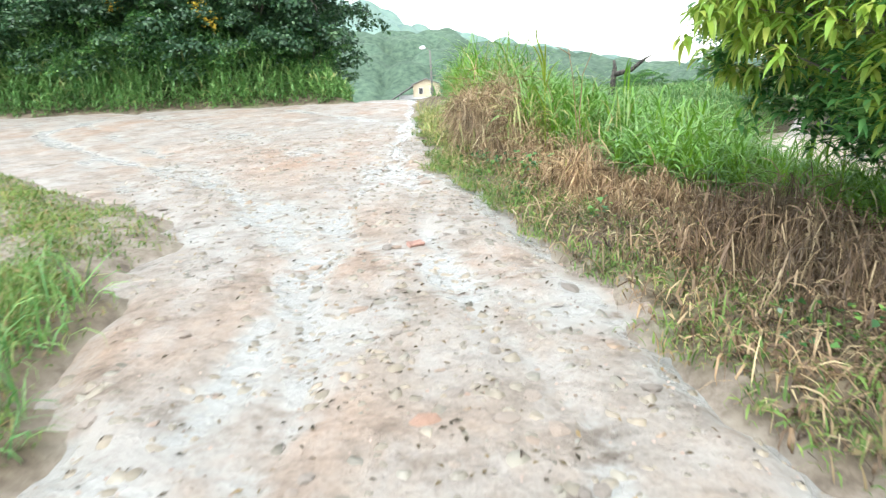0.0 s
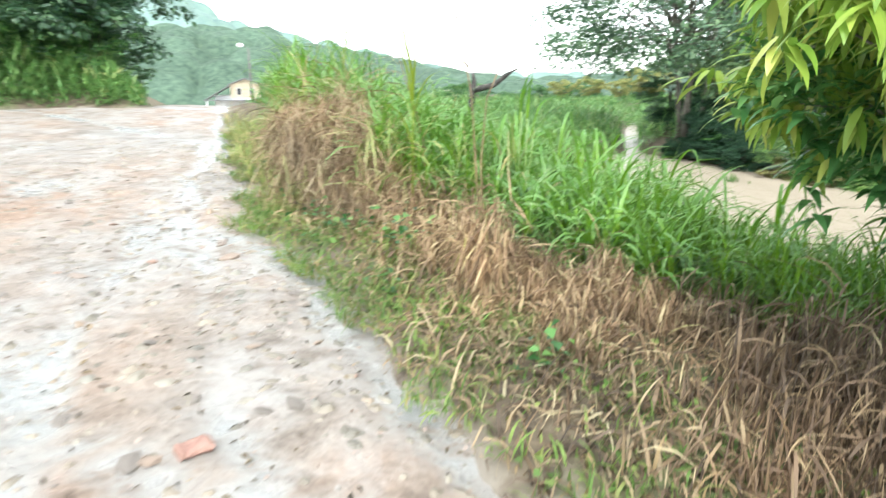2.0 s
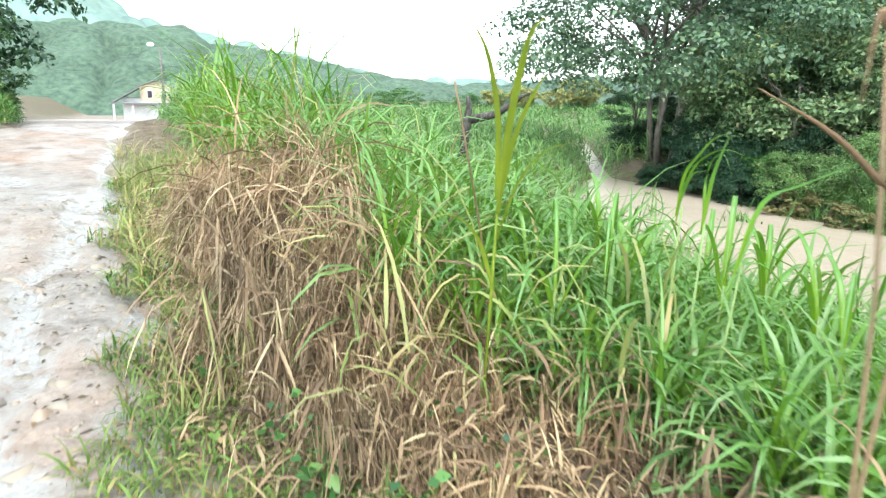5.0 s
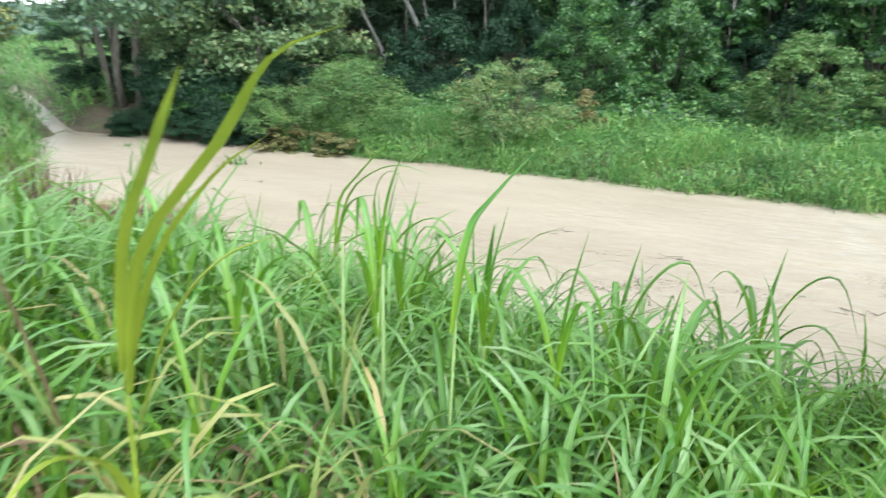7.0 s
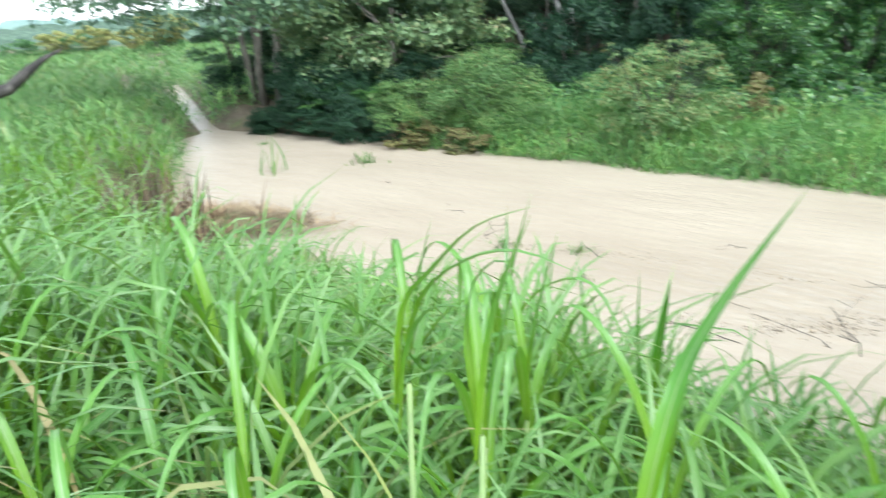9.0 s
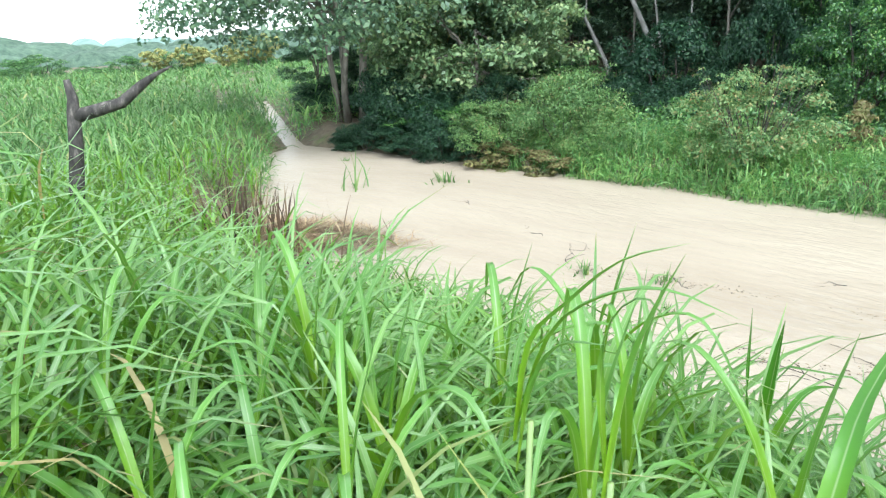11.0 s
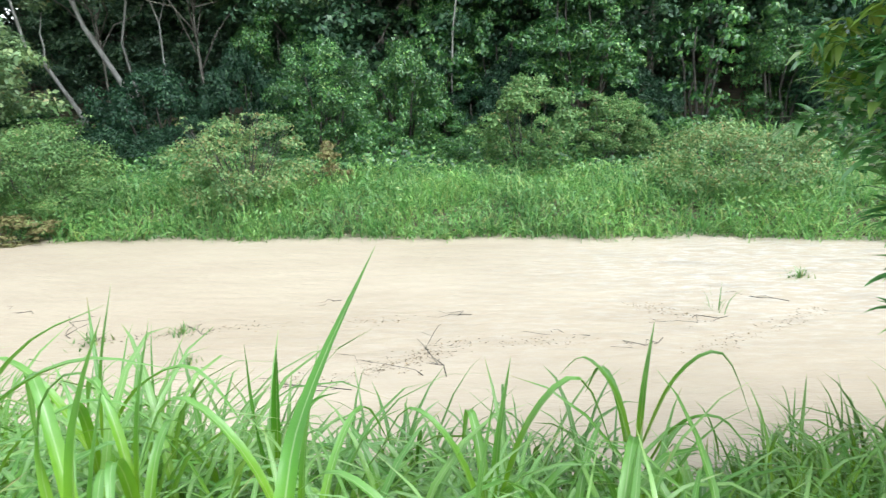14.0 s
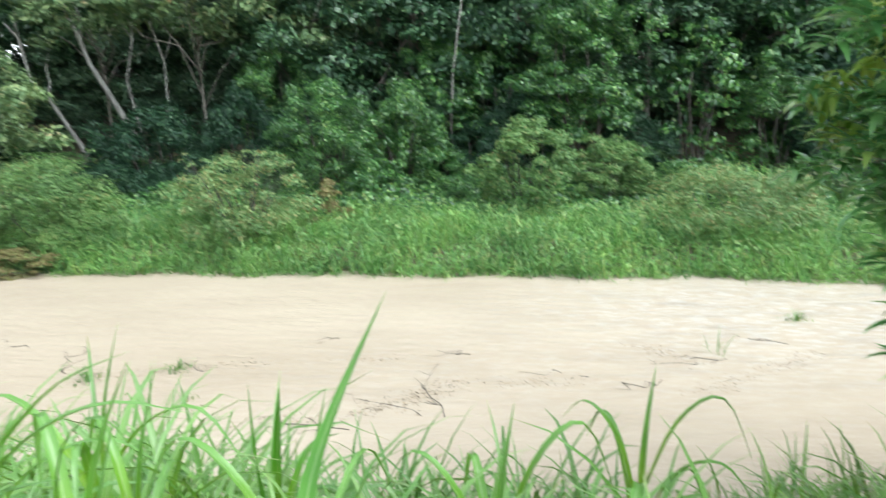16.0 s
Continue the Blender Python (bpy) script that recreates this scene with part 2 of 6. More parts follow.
def road_material():
    m, nt, b = material("wet_clay", 0.5, 0.5)
    broad = tex_noise(nt, 0.5, 5, 0.6)
    mid = tex_noise(nt, 2.6, 9, 0.72, (1, 1.5, 1))
    grit = tex_noise(nt, 30, 6, 0.75)
    tc = nt.nodes.new("ShaderNodeTexCoord")
    vor = nt.nodes.new("ShaderNodeTexVoronoi")
    vor.inputs["Scale"].default_value, vor.inputs["Randomness"].default_value = 11, 1
    nt.links.new(tc.outputs["Object"], vor.inputs["Vector"])
    clay = ramp(nt, broad, [(0.34, (0.32, 0.235, 0.18)), (0.5, (0.305, 0.265, 0.23)), (0.64, (0.295, 0.28, 0.262))])
    pebbly = ramp(nt, mid, [(0.3, (0.38, 0.34, 0.3)), (0.41, (0.8, 0.78, 0.75)), (0.52, (1.05, 1.04, 1.03)), (0.7, (1.18, 1.12, 1.05))])
    col = mix(nt, 0.9, clay, pebbly, "MULTIPLY")
    col = mix(nt, 0.55, col, ramp(nt, grit, [(0.32, (0.5, 0.47, 0.44)), (0.5, (1.0, 1.0, 1.0)), (0.7, (1.35, 1.33, 1.3))]), "MULTIPLY")
    cell = ramp(nt, vor.outputs["Color"], [(0.0, (0.8, 0.74, 0.7)), (1.0, (1.15, 1.12, 1.1))])
    col = mix(nt, 0.6, col, cell, "MULTIPLY")
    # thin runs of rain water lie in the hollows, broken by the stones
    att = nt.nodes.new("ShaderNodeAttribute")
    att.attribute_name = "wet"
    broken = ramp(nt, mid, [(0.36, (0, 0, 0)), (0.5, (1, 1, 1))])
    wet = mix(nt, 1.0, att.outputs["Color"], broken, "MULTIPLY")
    # the pale grey puts the sky's reflection on the wet runs into the colour
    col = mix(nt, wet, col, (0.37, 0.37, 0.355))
    # pale patches between the stones: the sheen of wet clay put into the colour
    wet_sheen = mix(nt, 1.0, ramp(nt, tex_noise(nt, 1.3, 6, 0.65, (1.3, 0.7, 1)), [(0.46, (0, 0, 0)), (0.62, (0.6, 0.6, 0.6))]), broken, "MULTIPLY")
    col = mix(nt, wet_sheen, col, (0.385, 0.37, 0.35))
    nt.links.new(col, b.inputs["Base Color"])
    nt.links.new(ramp(nt, wet, [(0.0, (0.6, 0.6, 0.6)), (0.8, (0.25, 0.25, 0.25))]), b.inputs["Roughness"])
    h = mix(nt, 0.3, mid, mix(nt, 0.5, grit, vor.outputs["Distance"]))
    nt.links.new(bump(nt, h, 1.0, 0.07), b.inputs["Normal"])
    return m


M_ROAD = road_material()


def water_material():
    m, nt, b = material("muddy_water", 0.34, 0.045)
    silt = tex_noise(nt, 0.35, 5, 0.55, (1.0, 0.45, 1))
    streak = tex_noise(nt, 1.6, 6, 0.6, (1.6, 0.35, 1))
    col = ramp(nt, silt, [(0.3, (0.325, 0.27, 0.202)), (0.7, (0.4, 0.342, 0.265))])
    col = mix(nt, 0.3, col, ramp(nt, streak, [(0.35, (0.82, 0.8, 0.78)), (0.6, (1.08, 1.08, 1.08))]), "MULTIPLY")
    # broken pale froth where the current runs over shallows
    att = nt.nodes.new("ShaderNodeAttribute")
    att.attribute_name = "riffle"
    froth = mix(nt, 1.0, att.outputs["Color"], ramp(nt, tex_noise(nt, 5.5, 7, 0.72, (2.2, 0.7, 1)), [(0.46, (0, 0, 0)), (0.64, (0.7, 0.7, 0.7))]), "MULTIPLY")
    col = mix(nt, froth, col, (0.5, 0.49, 0.46))
    muddy = mix(nt, 1.0, att.outputs["Color"], ramp(nt, tex_noise(nt, 2.1, 5, 0.65, (2.4, 0.5, 1)), [(0.52, (0, 0, 0)), (0.68, (0.6, 0.6, 0.6))]), "MULTIPLY")
    col = mix(nt, muddy, col, (0.25, 0.23, 0.2))
    nt.links.new(col, b.inputs["Base Color"])
    rip = tex_noise(nt, 5.5, 5, 0.6, (1.4, 0.4, 1))
    nt.links.new(bump(nt, rip, 0.45, 0.06), b.inputs["Normal"])
    return m


M_WATER = water_material()


# ---- mesh helpers ----
def mesh_object(name, verts, faces, mat, parent=None, smooth=False):
    me = bpy.data.meshes.new(name)
    if isinstance(verts, np.ndarray) and isinstance(faces, np.ndarray):
        k = faces.shape[1]
        me.vertices.add(len(verts))
        me.vertices.foreach_set("co", verts.astype(np.float32).ravel())
        me.loops.add(faces.size)
        me.loops.foreach_set("vertex_index", faces.astype(np.int32).ravel())
        me.polygons.add(len(faces))
        me.polygons.foreach_set("loop_start", np.arange(0, faces.size, k, dtype=np.int32))
        me.update(calc_edges=True)
    else:
        me.from_pydata([tuple(v) for v in verts], [], [tuple(f) for f in faces])
        me.update()
    me.materials.append(mat)
    if smooth:
        me.polygons.foreach_set("use_smooth", [True] * len(me.polygons))
    ob = new(name, me)
    ob.parent = parent
    return ob


def part(name, bm, mat, parent, label=""):
    me = bpy.data.meshes.new(name)
    bm.to_mesh(me)
    bm.free()
    me.materials.append(mat)
    ob = new(name, me)
    ob.parent = parent
    return tagged(ob, label)


def empty(name, m, label, category, group="", kind=""):
    ob = new(name)
    ob.matrix_world = m
    return tagged(ob, label, category, group, kind)


def rng(seed):
    return np.random.RandomState(seed)


def blades(base, heading, length, tilt, bend, width, fold=0.25, sections=6, twist=None):
    """Strap leaves as one mesh: base points, heading (radians), length, first angle from upright, further bend to the tip, width. Folded along the midrib."""
    n = len(base)
    s = np.linspace(0, 1, sections)
    ang = tilt[:, None] + bend[:, None] * s[None, :] ** 1.4
    step = length[:, None] / (sections - 1)
    out = np.concatenate([np.zeros((n, 1)), np.cumsum(np.sin(0.5 * (ang[:, 1:] + ang[:, :-1])) * step, 1)], 1)
    up = np.concatenate([np.zeros((n, 1)), np.cumsum(np.cos(0.5 * (ang[:, 1:] + ang[:, :-1])) * step, 1)], 1)
    hx, hy = np.sin(heading)[:, None], np.cos(heading)[:, None]
    mid = np.stack([base[:, 0:1] + hx * out, base[:, 1:2] + hy * out, base[:, 2:3] + up], -1)
    prof = np.minimum(0.45 + 2.2 * s, 1.0) * np.clip(1.02 - s ** 2.2, 0.03, 1)
    w = width[:, None] * prof[None, :] * 0.5
    tw = (twist if twist is not None else np.zeros(n))[:, None] * s[None, :]
    side = np.stack([np.cos(heading)[:, None] * np.cos(tw), -np.sin(heading)[:, None] * np.cos(tw), np.sin(tw)], -1)
    nrm = np.stack([-hx * np.cos(ang), -hy * np.cos(ang), np.sin(ang)], -1)
    lift = nrm * (w * fold)[..., None]
    if fold > 0:
        v = np.stack([mid - side * w[..., None] + lift, mid, mid + side * w[..., None] + lift], 2)
        k = 3
    else:
        v = np.stack([mid - side * w[..., None], mid + side * w[..., None]], 2)
        k = 2
    v = v.reshape(n, sections * k, 3)
    quad = []
    for i in range(sections - 1):
        for j in range(k - 1):
            a = i * k + j
            quad.append((a, a + 1, a + k + 1, a + k))
    quad = np.array(quad)
    f = (quad[None] + (np.arange(n) * sections * k)[:, None, None]).reshape(-1, 4)
    return v.reshape(-1, 3), f


def mark_blades(ob, sections, across):
    """Keep on each leaf how far along it a point lies, and how far from the midrib."""
    n = len(ob.data.vertices) // (sections * across)
    along = np.tile(np.repeat(np.linspace(0, 1, sections), across), n)
    rib = np.tile(np.array([1.0, 0.0, 1.0]) if across == 3 else np.array([1.0, 1.0]), n * sections)
    for name, val in (("along", along), ("rib", rib)):
        ob.data.attributes.new(name, "FLOAT", "POINT").data.foreach_set("value", val.astype(np.float32))
    return ob


def merged(pieces):
    vs, fs, o = [], [], 0
    for v, f in pieces:
        vs.append(v)
        fs.append(f + o)
        o += len(v)
    return np.concatenate(vs), np.concatenate(fs)


def leaves(points, normals, size, aspect, seed, droop=0.0):
    """Small kite-shaped leaves, bent at the midrib, facing roughly along the normals."""
    r = rng(seed)
    n = len(points)
    nn = normals + r.normal(0, 0.55, (n, 3))
    nn /= np.linalg.norm(nn, axis=1)[:, None] + 1e-9
    a = r.normal(0, 1, (n, 3))
    a[:, 2] -= droop
    a -= nn * np.sum(a * nn, 1)[:, None]
    a /= np.linalg.norm(a, axis=1)[:, None] + 1e-9
    b = np.cross(nn, a)
    L = (size * r.uniform(0.6, 1.35, n))[:, None]
    W = L * aspect
    v = np.stack([points - a * L * 0.5, points + b * W * 0.5 + nn * W * 0.18 - a * L * 0.05, points + a * L * 0.5 - nn * L * 0.12, points - b * W * 0.5 + nn * W * 0.18 - a * L * 0.05], 1)
    f = np.arange(n * 4).reshape(n, 4)
    return v.reshape(-1, 3), f


def unit(r, n):
    v = r.normal(0, 1, (n, 3))
    return v / np.linalg.norm(v, axis=1)[:, None]


def crown_mesh(clumps, per_clump, size, aspect, seed, droop=0.0, flat=0.8):
    """Leaves on the shells of many clumps (x, y, z, radius)."""
    r = rng(seed)
    pts, nrm = [], []
    for c in clumps:
        k = max(12, int(per_clump * (c[3] ** 2) * r.uniform(0.7, 1.3)))
        d = unit(r, k)
        d[:, 2] = np.where(d[:, 2] < -0.25, -d[:, 2] * 0.6, d[:, 2])
        rad = c[3] * r.uniform(0.45, 1.08, k) ** 0.6
        p = np.array(c[:3]) + d * rad[:, None] * np.array([1, 1, flat])
        pts.append(p)
        nrm.append(d + np.array([0, 0, 0.5]))
    return leaves(np.concatenate(pts), np.concatenate(nrm), size, aspect, seed + 1, droop)


def limb(bm, pts, radii, sides=7):
    """A tapered tube through the points, joined to bm."""
    rings = []
    for i, p in enumerate(pts):
        p = Vector(p)
        d = (Vector(pts[min(i + 1, len(pts) - 1)]) - Vector(pts[max(i - 1, 0)])).normalized()
        x = d.orthogonal().normalized()
        y = d.cross(x)
        rings.append([bm.verts.new(p + (x * math.cos(a) + y * math.sin(a)) * radii[i]) for a in (2 * math.pi * j / sides for j in range(sides))])
    for a, b in zip(rings, rings[1:]):
        o = min(range(sides), key=lambda k: sum((a[j].co - b[(j + k) % sides].co).length_squared for j in range(sides)))
        for j in range(sides):
            bm.faces.new((a[j], a[(j + 1) % sides], b[(j + 1 + o) % sides], b[(j + o) % sides]))
    bm.faces.new(list(reversed(rings[0])))
    bm.faces.new(rings[-1])
    for f in bm.faces:
        f.smooth = True


def wander(r, a, b, n, amount):
    a, b = np.array(a, float), np.array(b, float)
    p = a + (b - a) * np.linspace(0, 1, n)[:, None]
    j = r.normal(0, amount, (n, 3))
    j[0] = j[-1] = 0
    return [tuple(q) for q in p + j]


# ---- the lie of the land ----
WATER = -0.54
EDGE_Y = [-60, -5, 0, 1.63, 2.2, 3.8, 5.5, 6.9, 8.5, 10.5, 13.1, 16.1, 22, 40, 100]
EDGE_X = [14, 3.2, 2.0, 1.63, 1.42, 1.05, 0.75, 0.48, 0.05, -0.2, -0.45, -0.68, -0.8, -1.4, -2.6]
LEFT_Y = [19.0, 24, 40, 100]
LEFT_X = [-2.5, -3.4, -6.5, -14]
SHORE_Y = [-60, -5, 0, 4, 8, 11, 13.5, 15.4, 18.5, 21.5, 22.3]
SHORE_X = [16, 5.6, 5.0, 4.6, 4.6, 5.2, 6.0, 6.4, 8.2, 10.3, 11.2]
FAR_Y = [-60, -8, 0, 3, 6, 10, 14, 18, 21.5, 22.3]
FAR_X = [26, 10.6, 11.3, 11.9, 12.1, 12.3, 12.45, 12.3, 12.1, 12.0]


def smooth(a, b, x):
    t = np.clip((x - a) / (b - a), 0, 1)
    return t * t * (3 - 2 * t)


def swell(x, y, scale, seed=0.0):
    return np.sin(x * 1.7 / scale + seed) * np.cos(y * 1.3 / scale + seed * 2) + 0.5 * np.sin(x * 3.1 / scale + y * 2.3 / scale + seed * 3)


def road_z(y):
    y = np.asarray(y, float)
    up = 0.065 * np.clip(y, -30, None) - 0.01
    return np.where(y < 16, up, np.where(y < 21, 1.03 + 0.065 * (y - 16) - 0.0095 * (y - 16) ** 2, 1.1175 - 0.047 * (np.clip(y, 21, 110) - 21)))


def edge_x(y):
    return np.interp(y, EDGE_Y, EDGE_X) + 0.06 * np.sin(y * 2.1) + 0.05 * np.sin(y * 5.3 + 1) + 0.03 * np.sin(y * 13.7)


def left_gap(x, y):
    """Metres beyond the far left edge of the clay, towards the wooded bank (negative on the clay)."""
    line = 19.1 + 0.15 * np.sin(x * 2.3) + 0.08 * np.sin(x * 5.1)
    return np.minimum(y - line, np.interp(y, LEFT_Y, LEFT_X) - x)


def patch_gap(x, y):
    """Metres inside the near grass patch left of the wheel tracks."""
    bx = np.interp(y, [-8, 1, 2.05, 2.5, 3.9, 5.9, 7.2, 9.0], [-1.3, -1.6, -1.8, -1.85, -2.3, -2.55, -4.2, -6.6])
    return np.minimum(bx - x + 0.1 * np.sin(y * 4) + 0.07 * np.sin(y * 9 + x * 3), 9.0 - y)


def in_river(x, y):
    """Metres inside the water (negative on land)."""
    body = np.minimum(x - np.interp(y, SHORE_Y, SHORE_X) + 0.12 * np.sin(y * 3), np.interp(y, FAR_Y, FAR_X) + 0.08 * np.sin(y * 2.2) + 0.05 * np.sin(y * 5.7) - x)
    body = np.where(y < 22.3, body, -9.0)
    run = np.clip((y - 21) / 40, 0, 1)
    mid = 11.3 + (y - 21.5) * 0.57
    chan = np.where((y > 21) & (y < 60), 0.05 + run * 0.5 - np.abs(x - mid) * 0.81, -9.0)
    return np.maximum(body, chan)


def land(x, y):
    x, y = np.asarray(x, float), np.asarray(y, float)
    zr = road_z(y)
    d = x - edge_x(y)
    low = -0.3 + 0.2 * smooth(13, 19, y) - 0.3 * smooth(40, 90, y)
    west = zr + (low - zr) * smooth(1.1, 4.6, d) + 0.06 * smooth(0.0, 0.5, d) * (1 - smooth(1.2, 2.2, d))
    lg = left_gap(x, y)
    west = west + np.where(lg > 0, 2.6 * smooth(0, 7, lg) + 0.15 * smooth(0, 0.6, lg), 0)
    pg = patch_gap(x, y)
    west = west + np.where(pg > 0, 0.07 * smooth(0, 0.4, pg), 0)
    e = x - np.interp(y, FAR_Y, FAR_X)
    hill = smooth(36, 20, y)
    east = WATER + 0.46 * (1 - np.exp(-np.clip(e, 0, None) / 0.7)) + hill * (0.06 * np.clip(e - 2.0, 0, 45) + 0.2 * np.clip(e - 5.5, 0, 45))
    split = np.where(y < 21, e > -3, x > 11.3 + (y - 21.5) * 0.57)
    z = np.where(split, east, west)
    wet = in_river(x, y)
    z = np.where(wet > -1.0, WATER - 0.02 + (z - WATER + 0.02) * smooth(0.0, 1.0, -wet), z)
    z = np.where(wet > 0, WATER - 0.05 - 0.7 * smooth(0, 2, wet), z)
    on_road = (d < 0) & (lg < 0) & (pg < 0)
    bumps = 0.03 * swell(x, y, 0.7) + 0.015 * swell(x, y, 0.25, 1.0)
    return z + np.where(on_road | (wet > -0.3), 0, bumps)


def is_road(x, y):
    return (x < edge_x(y)) & (left_gap(x, y) < 0) & (patch_gap(x, y) < 0)


def grid_mesh(name, xs, ys, zfun, mat, keep=None):
    X, Y = np.meshgrid(xs, ys)
    Z = zfun(X, Y)
    v = np.stack([X, Y, Z], -1).reshape(-1, 3)
    nx, ny = len(xs), len(ys)
    a = (np.arange(ny - 1)[:, None] * nx + np.arange(nx - 1)[None]).ravel()
    f = np.stack([a, a + 1, a + nx + 1, a + nx], 1)
    if keep is not None:
        c = v[f].mean(1)
        f = f[keep(c[:, 0], c[:, 1])]
        used = np.unique(f)
        back = np.zeros(len(v), int)
        back[used] = np.arange(len(used))
        v, f = v[used], back[f]
    return mesh_object(name, v, f, mat, smooth=True)


def spaced(near_a, near_b, step, far, grow=1.25):
    out, s, p = list(np.arange(near_a, near_b + 1e-6, step)), step, near_b
    while p < far[1]:
        s *= grow
        p += s
        out.append(p)
    s, p, head = step, near_a, []
    while p > far[0]:
        s *= grow
        p -= s
        head.append(p)
    return np.array(head[::-1] + out)


def ground_z(x, y):
    return land(x, y) - np.where(is_road(x, y), 0.12, 0.0)


ground = grid_mesh("ground", spaced(-9, 24, 0.2, (-900, 900)), spaced(-4, 30, 0.2, (-700, 1500)), ground_z, M_EARTH)
co = np.empty(len(ground.data.vertices) * 3, np.float32)
ground.data.vertices.foreach_get("co", co)
co = co.reshape(-1, 3)
rim = np.minimum(np.minimum(edge_x(co[:, 1]) - co[:, 0], -left_gap(co[:, 0], co[:, 1])), -patch_gap(co[:, 0], co[:, 1]))
att = ground.data.attributes.new("clay", "FLOAT", "POINT")
spill = 0.75 * smooth(4.0, 4.6, co[:, 1]) * (patch_gap(co[:, 0], co[:, 1]) > 0)
att.data.foreach_set("value", np.maximum(smooth(-0.1, 0.02, rim), spill).astype(np.float32))
tagged(ground, "earth river bank and floodplain under grass", "ground", kind="structure")

RUTS = [  # along, across, half width, depth
    ([-3, 1.74, 2.4, 3.22, 4.43, 5.65, 8.38, 12.74, 20], [1.75, 1.51, 1.27, 1.08, 0.78, 0.53, 0.06, -0.43, -0.9], 0.17, 0.034),
    ([-3, 1.75, 2.18, 2.83, 3.79, 5.57, 7.93, 10.1, 13.7], [-1.0, -1.03, -1.09, -1.15, -0.91, -1.48, -3.04, -5.26, -8.66], 0.2, 0.034),
    ([-3, 2.06, 2.83, 4.84, 7.07, 10], [1.2, 0.69, 0.38, -0.09, -0.4, -0.7], 0.1, 0.024),
    ([-3, 1.8, 2.5, 4.25, 7.2, 10, 14.8], [-0.6, -0.68, -0.71, -0.92, -0.93, -0.74, -0.56], 0.13, 0.028),
]


def road_relief(x, y):
    n = 0.016 * swell(x, y, 0.9, 2) + 0.010 * swell(x, y, 0.31, 4) + 0.006 * swell(x + 0.3 * np.sin(y * 7), y, 0.13, 5)
    for ry, rx, half, deep in RUTS:
        n = n - deep * np.exp(-((x - np.interp(y, ry, rx) - 0.05 * np.sin(y * 2.9) - 0.03 * np.sin(y * 7.1)) / (half * (1 + 0.35 * np.sin(y * 1.7 + rx[1])))) ** 2)
    return n


def road_top(x, y):
    rim = np.minimum(np.minimum(edge_x(y) - x, -left_gap(x, y) * 1.0), -patch_gap(x, y))
    return road_z(y) + road_relief(x, y) - 0.06 * (1 - smooth(-0.05, 0.25, rim))


def road_keep(x, y):
    return (x < edge_x(y) + 0.1) & (left_gap(x, y) < 0.15) & (patch_gap(x, y) < 0.12)


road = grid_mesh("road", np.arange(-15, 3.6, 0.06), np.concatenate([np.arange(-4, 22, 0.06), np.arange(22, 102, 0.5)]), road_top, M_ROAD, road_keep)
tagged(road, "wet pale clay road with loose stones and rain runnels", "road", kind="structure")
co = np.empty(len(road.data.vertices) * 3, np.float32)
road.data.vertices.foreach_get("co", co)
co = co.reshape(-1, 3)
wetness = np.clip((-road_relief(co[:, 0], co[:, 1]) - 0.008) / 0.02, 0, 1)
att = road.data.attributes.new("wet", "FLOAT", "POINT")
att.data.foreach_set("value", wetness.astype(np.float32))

def water_top(x, y):
    """Low waves, livelier in the riffle downstream."""
    riffle = np.exp(-(((x - 10.2) / 2.2) ** 2 + ((y - 3.2) / 3.4) ** 2))
    w = np.sin(x * 5.1 + 1.3 * np.sin(y * 2.2)) * np.sin(y * 3.7 + 0.8 * np.sin(x * 1.9)) + 0.6 * np.sin(x * 11 + y * 4 + np.sin(y * 5)) * np.sin(y * 7.3 - x * 2)
    return WATER + (0.002 + 0.009 * riffle) * w


water = grid_mesh("water", spaced(4.2, 13.2, 0.1, (3, 60), 1.1), spaced(-2, 23, 0.1, (-60, 66), 1.15), water_top, M_WATER, lambda x, y: in_river(x, y) > -0.9)
co = np.empty(len(water.data.vertices) * 3, np.float32)
water.data.vertices.foreach_get("co", co)
co = co.reshape(-1, 3)
att = water.data.attributes.new("riffle", "FLOAT", "POINT")
att.data.foreach_set("value", np.clip(1.3 * np.exp(-(((co[:, 0] - 10.3) / 1.7) ** 2 + ((co[:, 1] - 3.0) / 3.0) ** 2)) + 0.25 * np.exp(-((co[:, 0] - 8.0) / 1.2) ** 2) * smooth(11, 8, co[:, 1]), 0, 1).astype(np.float32))
tagged(water, "smooth muddy beige river water in flood", "water", kind="structure")


# ---- grasses ----
def scatter(seed, x0, x1, y0, y1, density, accept):
    r = rng(seed)
    n = int((x1 - x0) * (y1 - y0) * density)
    x, y = r.uniform(x0, x1, n), r.uniform(y0, y1, n)
    k = accept(x, y, r.uniform(0, 1, n))
    return x[k], y[k]


def tufty(x, y, scale=0.5, seed=0.0):
    """0 to 1, high in tufts."""
    return 0.5 + 0.33 * swell(x, y, scale, seed)


